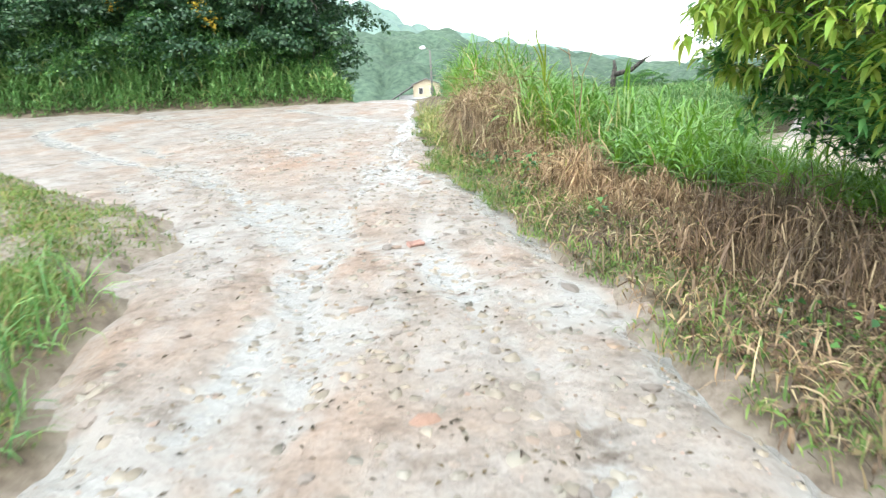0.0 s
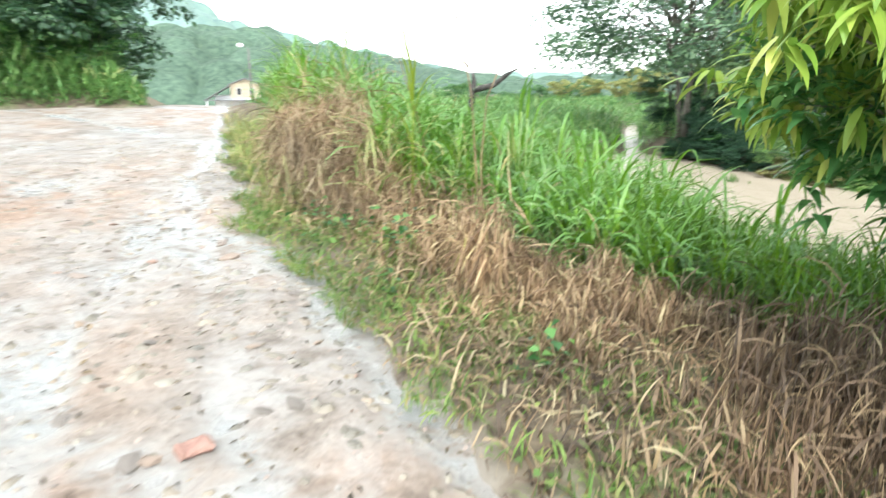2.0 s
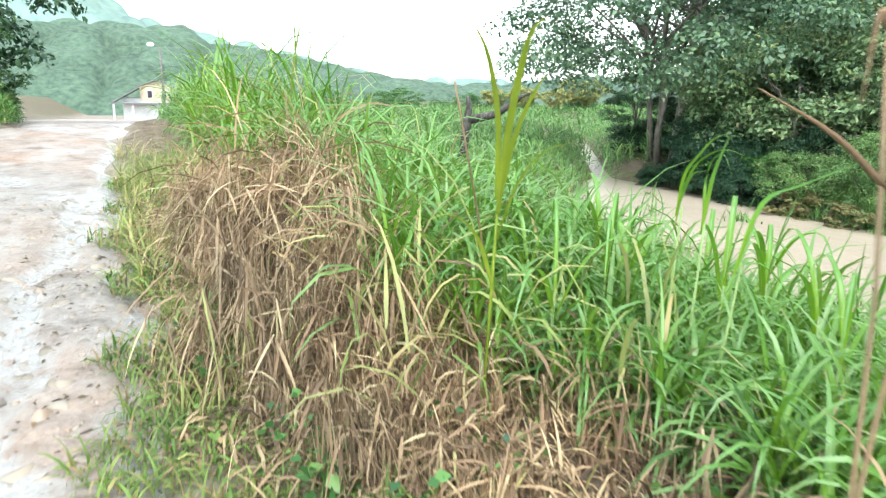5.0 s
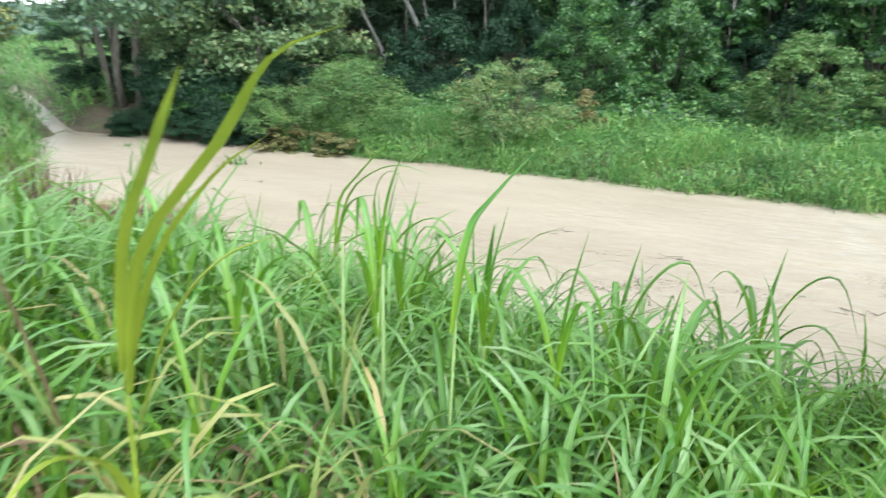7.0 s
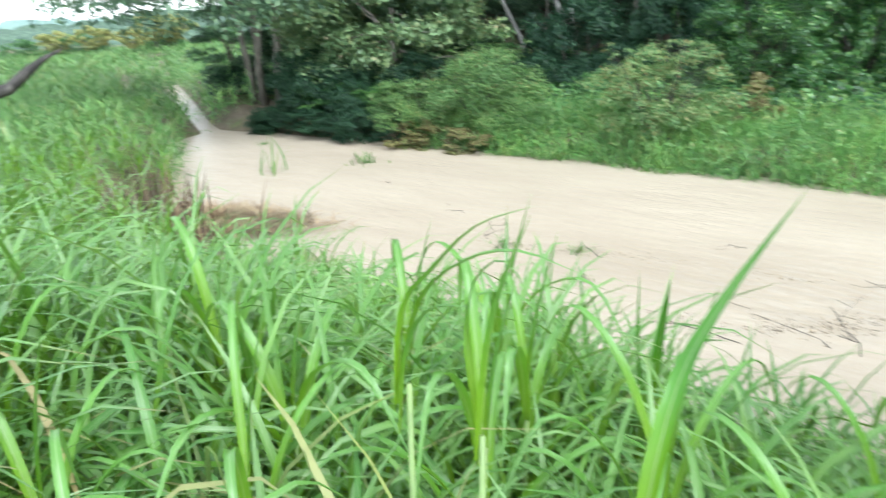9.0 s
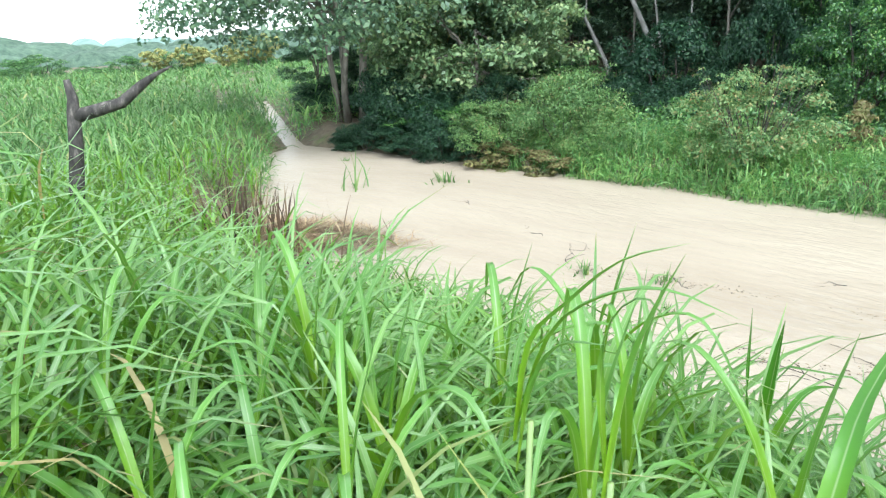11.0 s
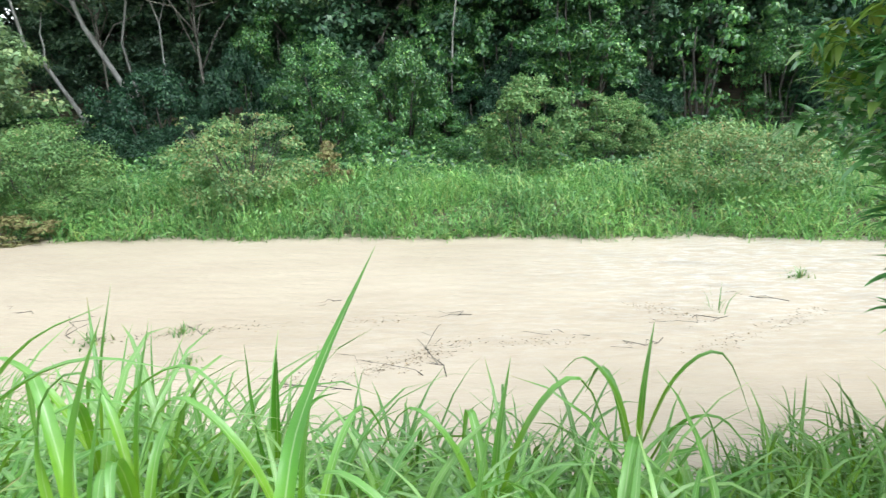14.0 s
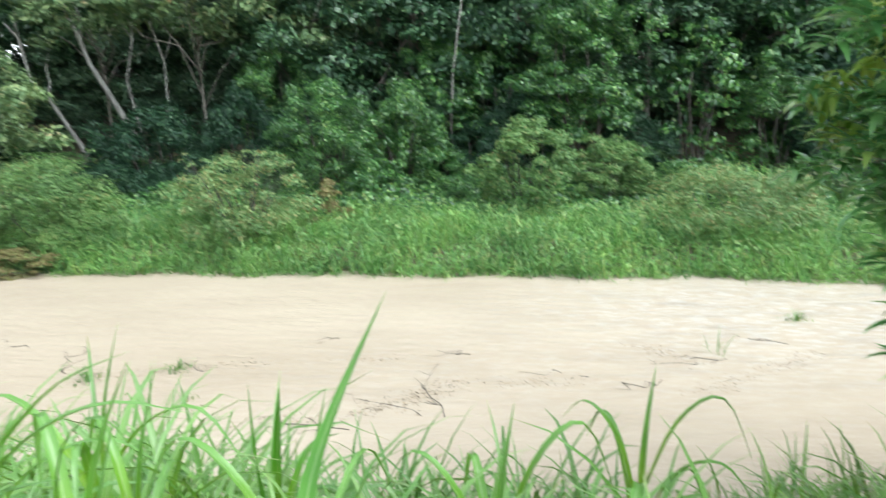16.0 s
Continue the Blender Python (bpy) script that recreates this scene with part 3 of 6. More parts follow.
def cane_grass(name, x, y, height, seed, label, leaf=0.68, width=0.025, per_shoot=6, fold=0.22, sections=6, mat=None, upright=0.2, stems=True):
    """Shoots with leaves set one above another, arching over."""
    r = rng(seed)
    n = len(x)
    z = land(x, y) - 0.02
    h = height * r.uniform(0.65, 1.15, n)
    lean_a, lean = r.uniform(0, 2 * math.pi, n), np.abs(r.normal(0, 0.12, n))
    k = per_shoot
    lev = np.tile(np.linspace(0.12, 1.0, k), n) * np.repeat(h * 0.62, k)
    bx = np.repeat(x, k) + np.repeat(np.sin(lean_a) * lean, k) * lev
    by = np.repeat(y, k) + np.repeat(np.cos(lean_a) * lean, k) * lev
    base = np.stack([bx, by, np.repeat(z, k) + lev], 1)
    frac = np.tile(np.linspace(0, 1, k), n)
    head = np.repeat(r.uniform(0, 2 * math.pi, n), k) + np.tile(np.arange(k), n) * math.pi * 0.93 + r.normal(0, 0.35, n * k)
    length = leaf * np.repeat(h / np.mean(h), k) * r.uniform(0.6, 1.25, n * k) * (1.0 - 0.25 * np.abs(frac - 0.55))
    tilt = (upright + 0.6 * (1 - frac)) * r.uniform(0.4, 1.5, n * k)
    bend = r.uniform(1.0, 3.2, n * k) * (1.2 - 0.35 * frac)
    wid = width * r.uniform(0.6, 1.25, n * k)
    pieces = [blades(base, head, length, tilt, bend, wid, fold, sections, r.normal(0, 0.6, n * k))]
    if stems:
        sb = np.stack([x, y, z], 1)
        pieces.append(blades(sb, lean_a, h * 0.6, lean * 0.9, lean * 0.2, np.full(n, 0.006), fold, sections, None))
    v, f = merged(pieces)
    ob = mark_blades(mesh_object(name, v, f, mat or M_GRASS), sections, 3 if fold > 0 else 2)
    return tagged(ob, label, "grass", kind="stuff")


def straw(name, x, y, height, seed, label, width=0.009, mat=None, flop=1.0):
    r = rng(seed)
    n = len(x)
    z = land(x, y) - 0.01
    h = height * r.uniform(0.35, 1.2, n)
    v, f = blades(np.stack([x, y, z], 1), r.uniform(0, 2 * math.pi, n), h * 1.2, np.abs(r.normal(0.12, 0.22, n)) * flop, r.uniform(0.2, 2.4, n) * flop, width * r.uniform(0.5, 1.8, n), 0.0, 5, r.normal(0, 0.9, n))
    return tagged(mesh_object(name, v, f, mat or M_STRAW), label, "dry grass", kind="stuff")


def d_edge(x, y):
    return x - edge_x(y)


def dry_height(x, y):
    """Height of the dead grass along the verge, with the two tall tufts beside the road."""
    h = (0.3 + 0.2 * tufty(x, y, 0.45, 3)) * (1 - 0.35 * smooth(6.8, 5.8, y))
    h = h + 0.55 * np.exp(-(((x - 1.15) / 0.38) ** 2 + ((y - 9.7) / 0.5) ** 2))
    h = h + 0.5 * np.exp(-(((x - 0.62) / 0.4) ** 2 + ((y - 10.6) / 0.7) ** 2))
    h = h + 0.3 * np.exp(-(((x - 2.6) / 0.6) ** 2 + ((y - 4.3) / 1.2) ** 2))
    return h


def stand_clear(x, y):
    """Trampled ground where one can stand at the water side of the verge."""
    a = np.exp(-(((x - 1.3) / 0.55) ** 2 + ((y - 7.25) / 0.6) ** 2))
    b = np.exp(-(((x - 0.4) / 0.6) ** 2 + ((y - 6.3) / 0.7) ** 2))
    return np.maximum(a, b)


def green_ok(x, y, u):
    d = d_edge(x, y)
    lo = 1.35 + 0.25 * np.sin(y * 2.7) - 0.5 * smooth(10.5, 13, y) + 0.4 * smooth(7.1, 6.4, y)
    under_tree = (x < 3.1) & (y < 5.75 + 0.2 * np.sin(x * 5))
    thin = np.exp(-(((x - 1.85) / 0.55) ** 2 + ((y - 8.35) / 0.5) ** 2))
    return (d > lo) & (u < 1.3 - 0.9 * thin) & ~under_tree & (in_river(x, y) < 0.15) & (u < tufty(x, y, 0.4, 1) + 0.25) & (stand_clear(x, y) < 0.22)


gx, gy = scatter(11, 0.4, 6.8, -3.0, 11.5, 215, green_ok)
hh = (0.76 + 0.27 * tufty(gx, gy, 0.5, 2)) * (1 - 0.14 * smooth(2.9, 3.6, gx) * smooth(8.6, 10.0, gy))
hh = hh * (1 - 0.17 * smooth(2.4, 3.2, gx) * smooth(8.4, 7.9, gy)) * (1 - 0.35 * np.exp(-((gy - 6.2) / 0.25) ** 2) * smooth(3.5, 4.0, gx)) * (1 + 0.3 * smooth(5.95, 5.6, gy) * smooth(3.4, 4.0, gx))
hh = hh * (1 - 0.25 * smooth(6.9, 6.4, gy) * smooth(3.2, 2.7, gx))
near = np.hypot(gx - 1.55, gy - 7.27)
hh = hh * (1 - 0.38 * np.exp(-(near / 1.25) ** 4))
hh = hh * (1 - 0.42 * np.exp(-(((gx - 1.85) / 0.45) ** 2 + ((gy - 8.35) / 0.45) ** 2)))
k = (gy > 6.45) | (gx < 2.6)
cane_grass("tall_grass", gx[k], gy[k], hh[k], 12, "tall bright green cane grass on the river bank", width=0.028, per_shoot=7)
cane_grass("tall_grass", gx[~k], gy[~k], hh[~k], 51, "finer dark green cane grass beside the mango tree", leaf=0.46, width=0.017, per_shoot=9)
gx, gy = scatter(53, 3.2, 5.0, 4.6, 6.1, 260, lambda x, y, u: (in_river(x, y) < 0.1) & (u < tufty(x, y, 0.3, 4) + 0.3))
cane_grass("tall_grass", gx, gy, 0.8 + 0.3 * tufty(gx, gy, 0.4, 3), 54, "bushy fine green grass at the water beside the mango tree", leaf=0.36, width=0.015, per_shoot=8)
gx, gy = scatter(59, 1.7, 4.8, 5.9, 10.2, 190, lambda x, y, u: green_ok(x, y, u * 0.8))
cane_grass("low_grass", gx, gy, np.full(len(gx), 0.42), 60, "low dense green leaves under the tall cane grass", leaf=0.34, width=0.022, per_shoot=7, fold=0.0, sections=4, mat=M_GRASS_FAR, upright=0.5, stems=False)
gx, gy = scatter(13, -0.5, 8.6, 11.5, 18, 48, lambda x, y, u: (d_edge(x, y) > 0.9) & (in_river(x, y) < 0.2) & (u < tufty(x, y, 0.5, 1) + 0.3) & ((y > 17.2) | (x < np.interp(y, SHORE_Y, SHORE_X) - 1.1)))
hh = 0.85 + 0.3 * tufty(gx, gy, 0.9, 2) + 0.75 * np.exp(-(((gx - 0.9) / 1.3) ** 2 + ((gy - 13.3) / 1.9) ** 2)) + 0.42 * np.exp(-(((gx - 2.9) / 1.1) ** 2 + ((gy - 12.3) / 1.0) ** 2))
cane_grass("tall_grass", gx, gy, hh, 14, "tall green cane grass on the mound by the road", fold=0.0, sections=5, stems=False)
k = (gx < 2.6) & (rng(19).uniform(0, 1, len(gx)) < 0.2)
cane_grass("half_dry_grass", gx[k] + 0.05, gy[k] - 0.1, hh[k] * 0.95, 20, "pale half-dry grass leaves on the mound by the road", leaf=0.8, fold=0.0, sections=5, mat=M_PALE, stems=False, per_shoot=4)
gx, gy = scatter(43, 0.2, 2.4, 7.6, 11.6, 26, lambda x, y, u: (d_edge(x, y) > 0.7) & (d_edge(x, y) < 2.3))
cane_grass("half_dry_grass", gx, gy, np.full(len(gx), 0.85), 44, "pale yellowing grass leaves among the dead tussocks", leaf=0.6, width=0.02, fold=0.0, sections=5, mat=M_PALE, stems=False, per_shoot=4)
gx, gy = scatter(15, 0, 14, 18, 34, 26, lambda x, y, u: (d_edge(x, y) > 0.6) & (in_river(x, y) < 0.22) & (x < 11.3 + (y - 21.5) * 0.5 - 0.35))
cane_grass("reed_bed", gx, gy, 0.8 + 0.2 * tufty(gx, gy, 1.2, 2), 16, "dense green reeds along the river bend", leaf=0.55, width=0.032, per_shoot=5, fold=0.0, sections=4, mat=M_GRASS_FAR, stems=False)
gx, gy = scatter(17, -4, 60, 34, 90, 2.2, lambda x, y, u: d_edge(x, y) > 0.6)
cane_grass("field_grass", gx, gy, 0.5 + 0.2 * tufty(gx, gy, 3, 2), 18, "pale green grass of the flat floodplain", leaf=0.75, width=0.09, per_shoot=5, fold=0.0, sections=4, mat=M_GRASS_FAR, stems=False)

gx, gy = scatter(63, 12, 34, 22.6, 40, 9, lambda x, y, u: (x > 11.3 + (y - 21.5) * 0.57 + 0.25) & (x < 14.2 + (y - 21.5) * 0.75) & (in_river(x, y) < 0))
cane_grass("channel_reeds", gx, gy, 0.7 + 0.3 * tufty(gx, gy, 1.0, 2), 64, "light green reeds beside the narrow channel", leaf=0.6, width=0.045, per_shoot=7, fold=0.0, sections=4, mat=M_BANK, stems=False)


def dead_cane(name, x, y, height, seed, label, per=6, width=0.016, lean_from=None, mat=None):
    """Dead cane grass: dry stems with broad withered leaves that hang down from them."""
    r = rng(seed)
    n = len(x)
    z = land(x, y) - 0.02
    h = height * r.uniform(0.55, 1.15, n)
    la = r.uniform(0, 2 * math.pi, n) if lean_from is None else np.arctan2(x - lean_from[0], y - lean_from[1]) + r.normal(0, 0.7, n)
    lean = np.abs(r.normal(0.1, 0.16, n))
    lev = np.repeat(h, per) * r.uniform(0.3, 1.0, n * per)
    base = np.stack([np.repeat(x, per) + np.repeat(np.sin(la) * lean, per) * lev, np.repeat(y, per) + np.repeat(np.cos(la) * lean, per) * lev, np.repeat(z, per) + lev], 1)
    hang = r.uniform(0, 1, n * per) < 0.8
    tilt = np.where(hang, r.uniform(2.1, 3.05, n * per), r.uniform(0.2, 1.6, n * per))
    length = np.minimum(np.repeat(h, per) * r.uniform(0.45, 1.0, n * per), lev * 1.0 + 0.03)
    pieces = [blades(base, np.repeat(la, per) + r.normal(0, 1.2, n * per), length, tilt, (3.05 - tilt) * r.uniform(0.3, 1.0, n * per), width * r.uniform(0.35, 1.4, n * per), 0.0, 5, r.normal(0, 1.6, n * per))]
    k = 5
    m = n * k
    sx, sy, sz = np.repeat(x, k) + r.normal(0, 0.03, m), np.repeat(y, k) + r.normal(0, 0.03, m), np.repeat(z, k)
    pieces.append(blades(np.stack([sx, sy, sz], 1), np.repeat(la, k) + r.normal(0, 0.8, m), np.repeat(h, k) * r.uniform(0.5, 1.15, m), np.repeat(lean, k) * r.uniform(0.3, 1.6, m), np.abs(r.normal(0.1, 0.35, m)), 0.009 * r.uniform(0.5, 1.4, m), 0.0, 5, r.normal(0, 0.8, m)))
    v, f = merged(pieces)
    return tagged(mesh_object(name, v, f, mat or M_STRAW), label, "dry grass", kind="stuff")


def bare_litter(x, y):
    """Flat litter between the standing dead grass."""
    return np.exp(-(((x - 1.95) / 0.42) ** 2 + ((y - 5.35) / 0.55) ** 2)) + np.exp(-(((x - 1.45) / 0.4) ** 2 + ((y - 4.7) / 0.6) ** 2))


sx, sy = scatter(21, -0.6, 4.2, 0.0, 12.5, 150, lambda x, y, u: (d_edge(x, y) > 0.6 + 0.2 * np.sin(y * 3)) & (d_edge(x, y) < 1.75 + 0.3 * np.sin(y * 1.9) + 0.5 * (1 - smooth(3, 6, y))) & (u < (tufty(x, y, 0.35, 5) + 0.15) * (1 - bare_litter(x, y)) * (0.6 + 0.4 * smooth(6, 7.5, y))) & (stand_clear(x, y) < 0.5))
sx2, sy2 = scatter(36, 1.9, 3.3, 1.5, 5.6, 110, lambda x, y, u: (d_edge(x, y) > 1.1) & (u < 1.1 - bare_litter(x, y)))
# dark by rot and by mango shade put into the straw's colour
dead_cane("dead_grass", sx2, sy2, np.full(len(sx2), 0.36), 37, "dark brown dead grass standing under the mango tree", 5, 0.012, mat=M_STRAW_WET_SHADE)
k = sy > 5.4
dead_cane("dead_grass", sx[k], sy[k], dry_height(sx[k], sy[k]), 22, "brown dead grass drooping along the road verge", 6, 0.013)
dead_cane("dead_grass", sx[~k], sy[~k], dry_height(sx[~k], sy[~k]), 38, "dark wet dead grass matted beside the road, toned for tree shade", 6, 0.012, mat=M_STRAW_WET_SHADE)
sx, sy = scatter(23, -0.6, 4.2, -3.0, 12.5, 1500, lambda x, y, u: (d_edge(x, y) > 0.05) & (d_edge(x, y) < 2.2) & (u < 0.35 + 0.65 * smooth(0.1, 0.7, d_edge(x, y))))
k = rng(57).uniform(0, 1, len(sx)) < 0.3 + 0.5 * smooth(4.5, 5.5, sy)
straw("fallen_straw", sx[~k], sy[~k], np.full(int((~k).sum()), 0.24), 24, "flattened dark straw litter lying on the verge", 0.011, M_STRAW_WET_SHADE, 3.6)
straw("fallen_straw", sx[k], sy[k], np.full(int(k.sum()), 0.27), 58, "pale reddish straw litter lying on the verge", 0.009, M_STRAW, 3.2)


def straw_mound(name, cx, cy, rx, ry, height, count, seed, label, mat=None):
    """A tuft of dead cane grass, its withered leaves hanging to the ground all round."""
    r = rng(seed)
    a, q = r.uniform(0, 2 * math.pi, count), r.uniform(0, 1, count) ** 0.5
    x, y = cx + rx * q * np.sin(a), cy + ry * q * np.cos(a)
    return dead_cane(name, x, y, height * (1.05 - 0.45 * q ** 2), seed, label, 14, 0.0115, (cx, cy), mat)


straw_mound("dead_tussock", 1.12, 8.7, 0.36, 0.36, 0.8, 90, 76, "brown dead tussock with long hanging leaves")
straw_mound("dead_tussock", 0.6, 8.75, 0.36, 0.4, 0.72, 90, 77, "dead grass tussock sprawling over the verge")
straw_mound("dead_tussock", 1.2, 9.7, 0.5, 0.6, 0.95, 180, 71, "tall brown dead tussock hanging over beside the road")
straw_mound("dead_tussock", 0.62, 10.1, 0.42, 0.6, 0.85, 150, 72, "brown dead tussock drooping onto the road edge")
straw_mound("dead_tussock", 1.2, 10.8, 0.5, 0.5, 1.0, 120, 73, "tall tan dead tussock under the grass mound")
straw_mound("dead_tussock", 2.75, 4.1, 0.4, 0.8, 0.55, 150, 74, "dead brown grass curtain under the mango tree", M_STRAW_WET_SHADE)
straw_mound("dead_tussock", 1.48, 6.1, 0.24, 0.3, 0.5, 55, 75, "reddish dead grass tuft on the verge")
straw_mound("dead_tussock", 2.3, 5.9, 0.3, 0.2, 0.4, 40, 78, "low dead grass tuft beside the green grass")

vx, vy = scatter(61, -0.9, 1.2, 8.3, 15.0, 420, lambda x, y, u: (d_edge(x, y) > 0.03) & (d_edge(x, y) < 0.95) & (u < tufty(x, y, 0.4, 3) + 0.15))
straw("verge_grass", vx, vy, 0.22 + 0.2 * np.clip(tufty(vx, vy, 0.5, 2), 0, 1), 62, "half-dry yellow-green grass along the road edge", 0.01, M_PALE, 1.3)
for i, (x, y, rad, h, n) in enumerate(((1.3, 6.55, 0.2, 0.42, 45), (1.2, 7.3, 0.2, 0.34, 40), (1.0, 7.75, 0.24, 0.42, 50), (0.95, 8.2, 0.26, 0.5, 55), (1.75, 5.75, 0.24, 0.4, 45), (1.6, 5.2, 0.2, 0.3, 40), (1.5, 8.45, 0.24, 0.55, 55), (2.2, 5.45, 0.26, 0.38, 45), (0.62, 8.2, 0.2, 0.3, 40))):
    straw_mound("dead_tussock", x, y, rad * 1.1, rad * 1.1, h * 0.75, n, 170 + i, "small reddish dead grass tuft on the verge")
wx, wy = scatter(25, -1.2, 4.0, -2.0, 14, 2600, lambda x, y, u: (d_edge(x, y) > -0.06 + 0.1 * np.sin(y * 6) - 0.2 * smooth(5.5, 6.5, y) * smooth(9.5, 8, y)) & (d_edge(x, y) < 0.9) & (u < tufty(x, y, 0.3, 7) * 0.75 - 0.12 + 0.29 * smooth(4.6, 6.0, y)))
straw("verge_weeds", wx, wy, np.full(len(wx), 0.13), 26, "low green weeds along the road edge", 0.009, M_WEED, 1.7)
wx, wy = scatter(27, -11, -1.3, -4.5, 9.2, 2600, lambda x, y, u: (patch_gap(x, y) > 0.02) & (u < np.where(y < 4.2 + 0.5 * np.sin(x * 1.3) + 0.25 * np.sin(x * 4.1), 0.3 + 0.7 * smooth(0.05, 0.5, patch_gap(x, y)), 0.9 * np.clip(tufty(x, y, 0.5, 8), 0, 1)) * (0.25 + smooth(0.1, 0.9, patch_gap(x, y)))))
straw("grass_patch", wx, wy, 0.06 + 0.05 * tufty(wx, wy, 0.3, 2) + 0.2 * smooth(0.1, 0.7, patch_gap(wx, wy)) * smooth(4.6, 3.4, wy), 28, "short green grass patch beside the wheel tracks", 0.009, M_WEED, 1.4)
wx, wy = scatter(29, -6.0, -1.5, -2.0, 4.2, 330, lambda x, y, u: (patch_gap(x, y) > 0.12) & (u < tufty(x, y, 0.4, 3) + 0.2))
straw("long_grass", wx, wy, np.full(len(wx), 0.36), 30, "long thin pale grass drooping beside the wheel tracks", 0.009, M_BANK, 1.5)

# far bank: a belt of low soft grass down to the water
bx, by = scatter(31, 11, 16.5, -6, 16.2, 500, lambda x, y, u: (in_river(x, y) < 0.1) & (x > np.interp(y, FAR_Y, FAR_X) - 0.4) & (x < np.interp(y, FAR_Y, FAR_X) + 2.9))
straw("bank_grass", bx, by, 0.26 + 0.34 * np.clip(tufty(bx, by, 0.7, 4), 0, 1), 32, "soft green grass belt on the far river bank", 0.016, M_BANK, 1.6)
bx, by = scatter(55, 11, 16.5, -6, 16.2, 34, lambda x, y, u: (in_river(x, y) < 0.12) & (x > np.interp(y, FAR_Y, FAR_X) - 0.3) & (x < np.interp(y, FAR_Y, FAR_X) + 2.9) & (u < tufty(x, y, 0.8, 3) + 0.2))
cane_grass("bank_reeds", bx, by, 0.42 + 0.32 * np.clip(tufty(bx, by, 0.7, 4), 0, 1), 56, "arching reed grass clumps on the far river bank", leaf=0.3, width=0.018, per_shoot=9, fold=0.0, sections=5, mat=M_BANK, stems=False, upright=0.4)

r = rng(33)
n = 48000
y = r.uniform(-6, 16.2, n)
e = r.uniform(0, 1, n) ** 0.9 * 3.0 - 0.15
x = np.interp(y, FAR_Y, FAR_X) + e
k = (in_river(x, y) < 0.12) & (tufty(x, y, 0.55, 5) > r.uniform(0.2, 0.9, n))
x, y = x[k], y[k]
top = 0.2 + 0.42 * np.clip(tufty(x, y, 0.7, 4), 0, 1) + 0.12 * tufty(x, y, 0.3, 2)
z = land(x, y) + top * r.uniform(0.1, 1.05, len(x))
v, f = leaves(np.stack([x, y, z], 1), np.tile(np.array([-0.5, 0, 0.9]), (len(x), 1)), 0.07, 0.35, 34, 0.3)
tagged(mesh_object("bank_herbs", v, f, M_BANK), "dense low green herbs on the far river bank", "herbs", kind="stuff")


# broad-leaved growth on the slope behind the belt
n = 50000
y, e = r.uniform(-6, 19, n), r.uniform(2.4, 7.5, n)
x = np.interp(y, FAR_Y, FAR_X) + e
z = land(x, y) + (0.25 + 0.45 * np.clip(tufty(x, y, 0.7, 6), 0, 1)) * r.uniform(0.05, 1.0, n)
v, f = leaves(np.stack([x, y, z], 1), np.tile(np.array([-0.6, 0, 0.8]), (n, 1)), 0.1, 0.55, 35, 0.3)
tagged(mesh_object("slope_herbs", v, f, M_LEAF_MID), "green broad-leaved undergrowth on the wooded slope", "undergrowth", kind="stuff")


# ---- trees and shrubs ----
def tree(name, seed, height, radius, trunk_r, label, mat_leaf, mat_bark, category="tree", bottom=0.3, clumps=70, per=90, size=0.13, aspect=0.55, limbs=7, lean=(0, 0), stems=1, droop=0.0, clump_r=0.17, dome=False):
    r = rng(seed)
    ob = empty(name, pose(0, 0, 0), label, category)
    bm = bmesh.new()
    tips = []
    for s in range(stems):
        a0 = 2 * math.pi * s / stems + 0.4
        foot = (0.0, 0.0, -0.15) if stems == 1 else (0.35 * math.sin(a0), 0.35 * math.cos(a0), -0.15)
        off = 0 if stems == 1 else radius * 0.16
        top = (lean[0] + off * math.sin(a0), lean[1] + off * math.cos(a0), height * 0.62)
        pts = wander(r, foot, top, 6, trunk_r * 0.5)
        limb(bm, pts, [trunk_r * (1.25 if i == 0 else 1 - 0.12 * i) for i in range(6)])
        for k in range(limbs):
            t = r.uniform(0.45, 1.0)
            st = Vector(pts[0]).lerp(Vector(pts[-1]), t)
            a = 2 * math.pi * k / limbs + r.uniform(-0.4, 0.4)
            rad = radius * r.uniform(0.5, 0.9)
            en = (lean[0] + rad * math.sin(a), lean[1] + rad * math.cos(a), height * r.uniform(bottom + 0.15, 0.92))
            lp = wander(r, st, en, 4, 0.08 * radius)
            limb(bm, lp, [trunk_r * 0.5, trunk_r * 0.36, trunk_r * 0.22, trunk_r * 0.08], 5)
            tips.append(en)
    part("trunk", bm, mat_bark, ob)
    cl = []
    for i in range(clumps):
        if i < len(tips):
            c = np.array(tips[i])
        else:
            d = unit(r, 1)[0]
            q = r.uniform(0.25, 1.0) ** 0.5
            c = np.array([lean[0] + d[0] * radius * q, lean[1] + d[1] * radius * q, height * (0.5 + bottom * 0.5) + d[2] * height * (0.5 - bottom * 0.5) * q])
        if dome and i >= len(tips):
            c[2] = height * (bottom + (1 - bottom) * abs(d[2]) * q) - 0.12 * (c[0] ** 2 + c[1] ** 2) ** 0.5
        cl.append((*c, radius * clump_r * r.uniform(0.7, 1.6)))
    v, f = crown_mesh(cl, per / (radius * clump_r) ** 2, size, aspect, seed + 7, droop)
    mesh_object("crown", v, f, mat_leaf, ob)
    return ob


def put(ob, x, y, turn=0.0, scale=1.0, sink=0.05, tall=1.0):
    ob.matrix_basis = pose(x, y, float(land(x, y)) - sink, 0, 0, turn) @ Matrix.Diagonal((scale, scale, scale * tall, 1))
    return ob


def again(ob, x, y, turn, scale, tall=1.0, sink=0.1):
    c = copy_thing(ob, pose(0, 0, 0))
    return put(c, x, y, turn, scale, sink, tall)


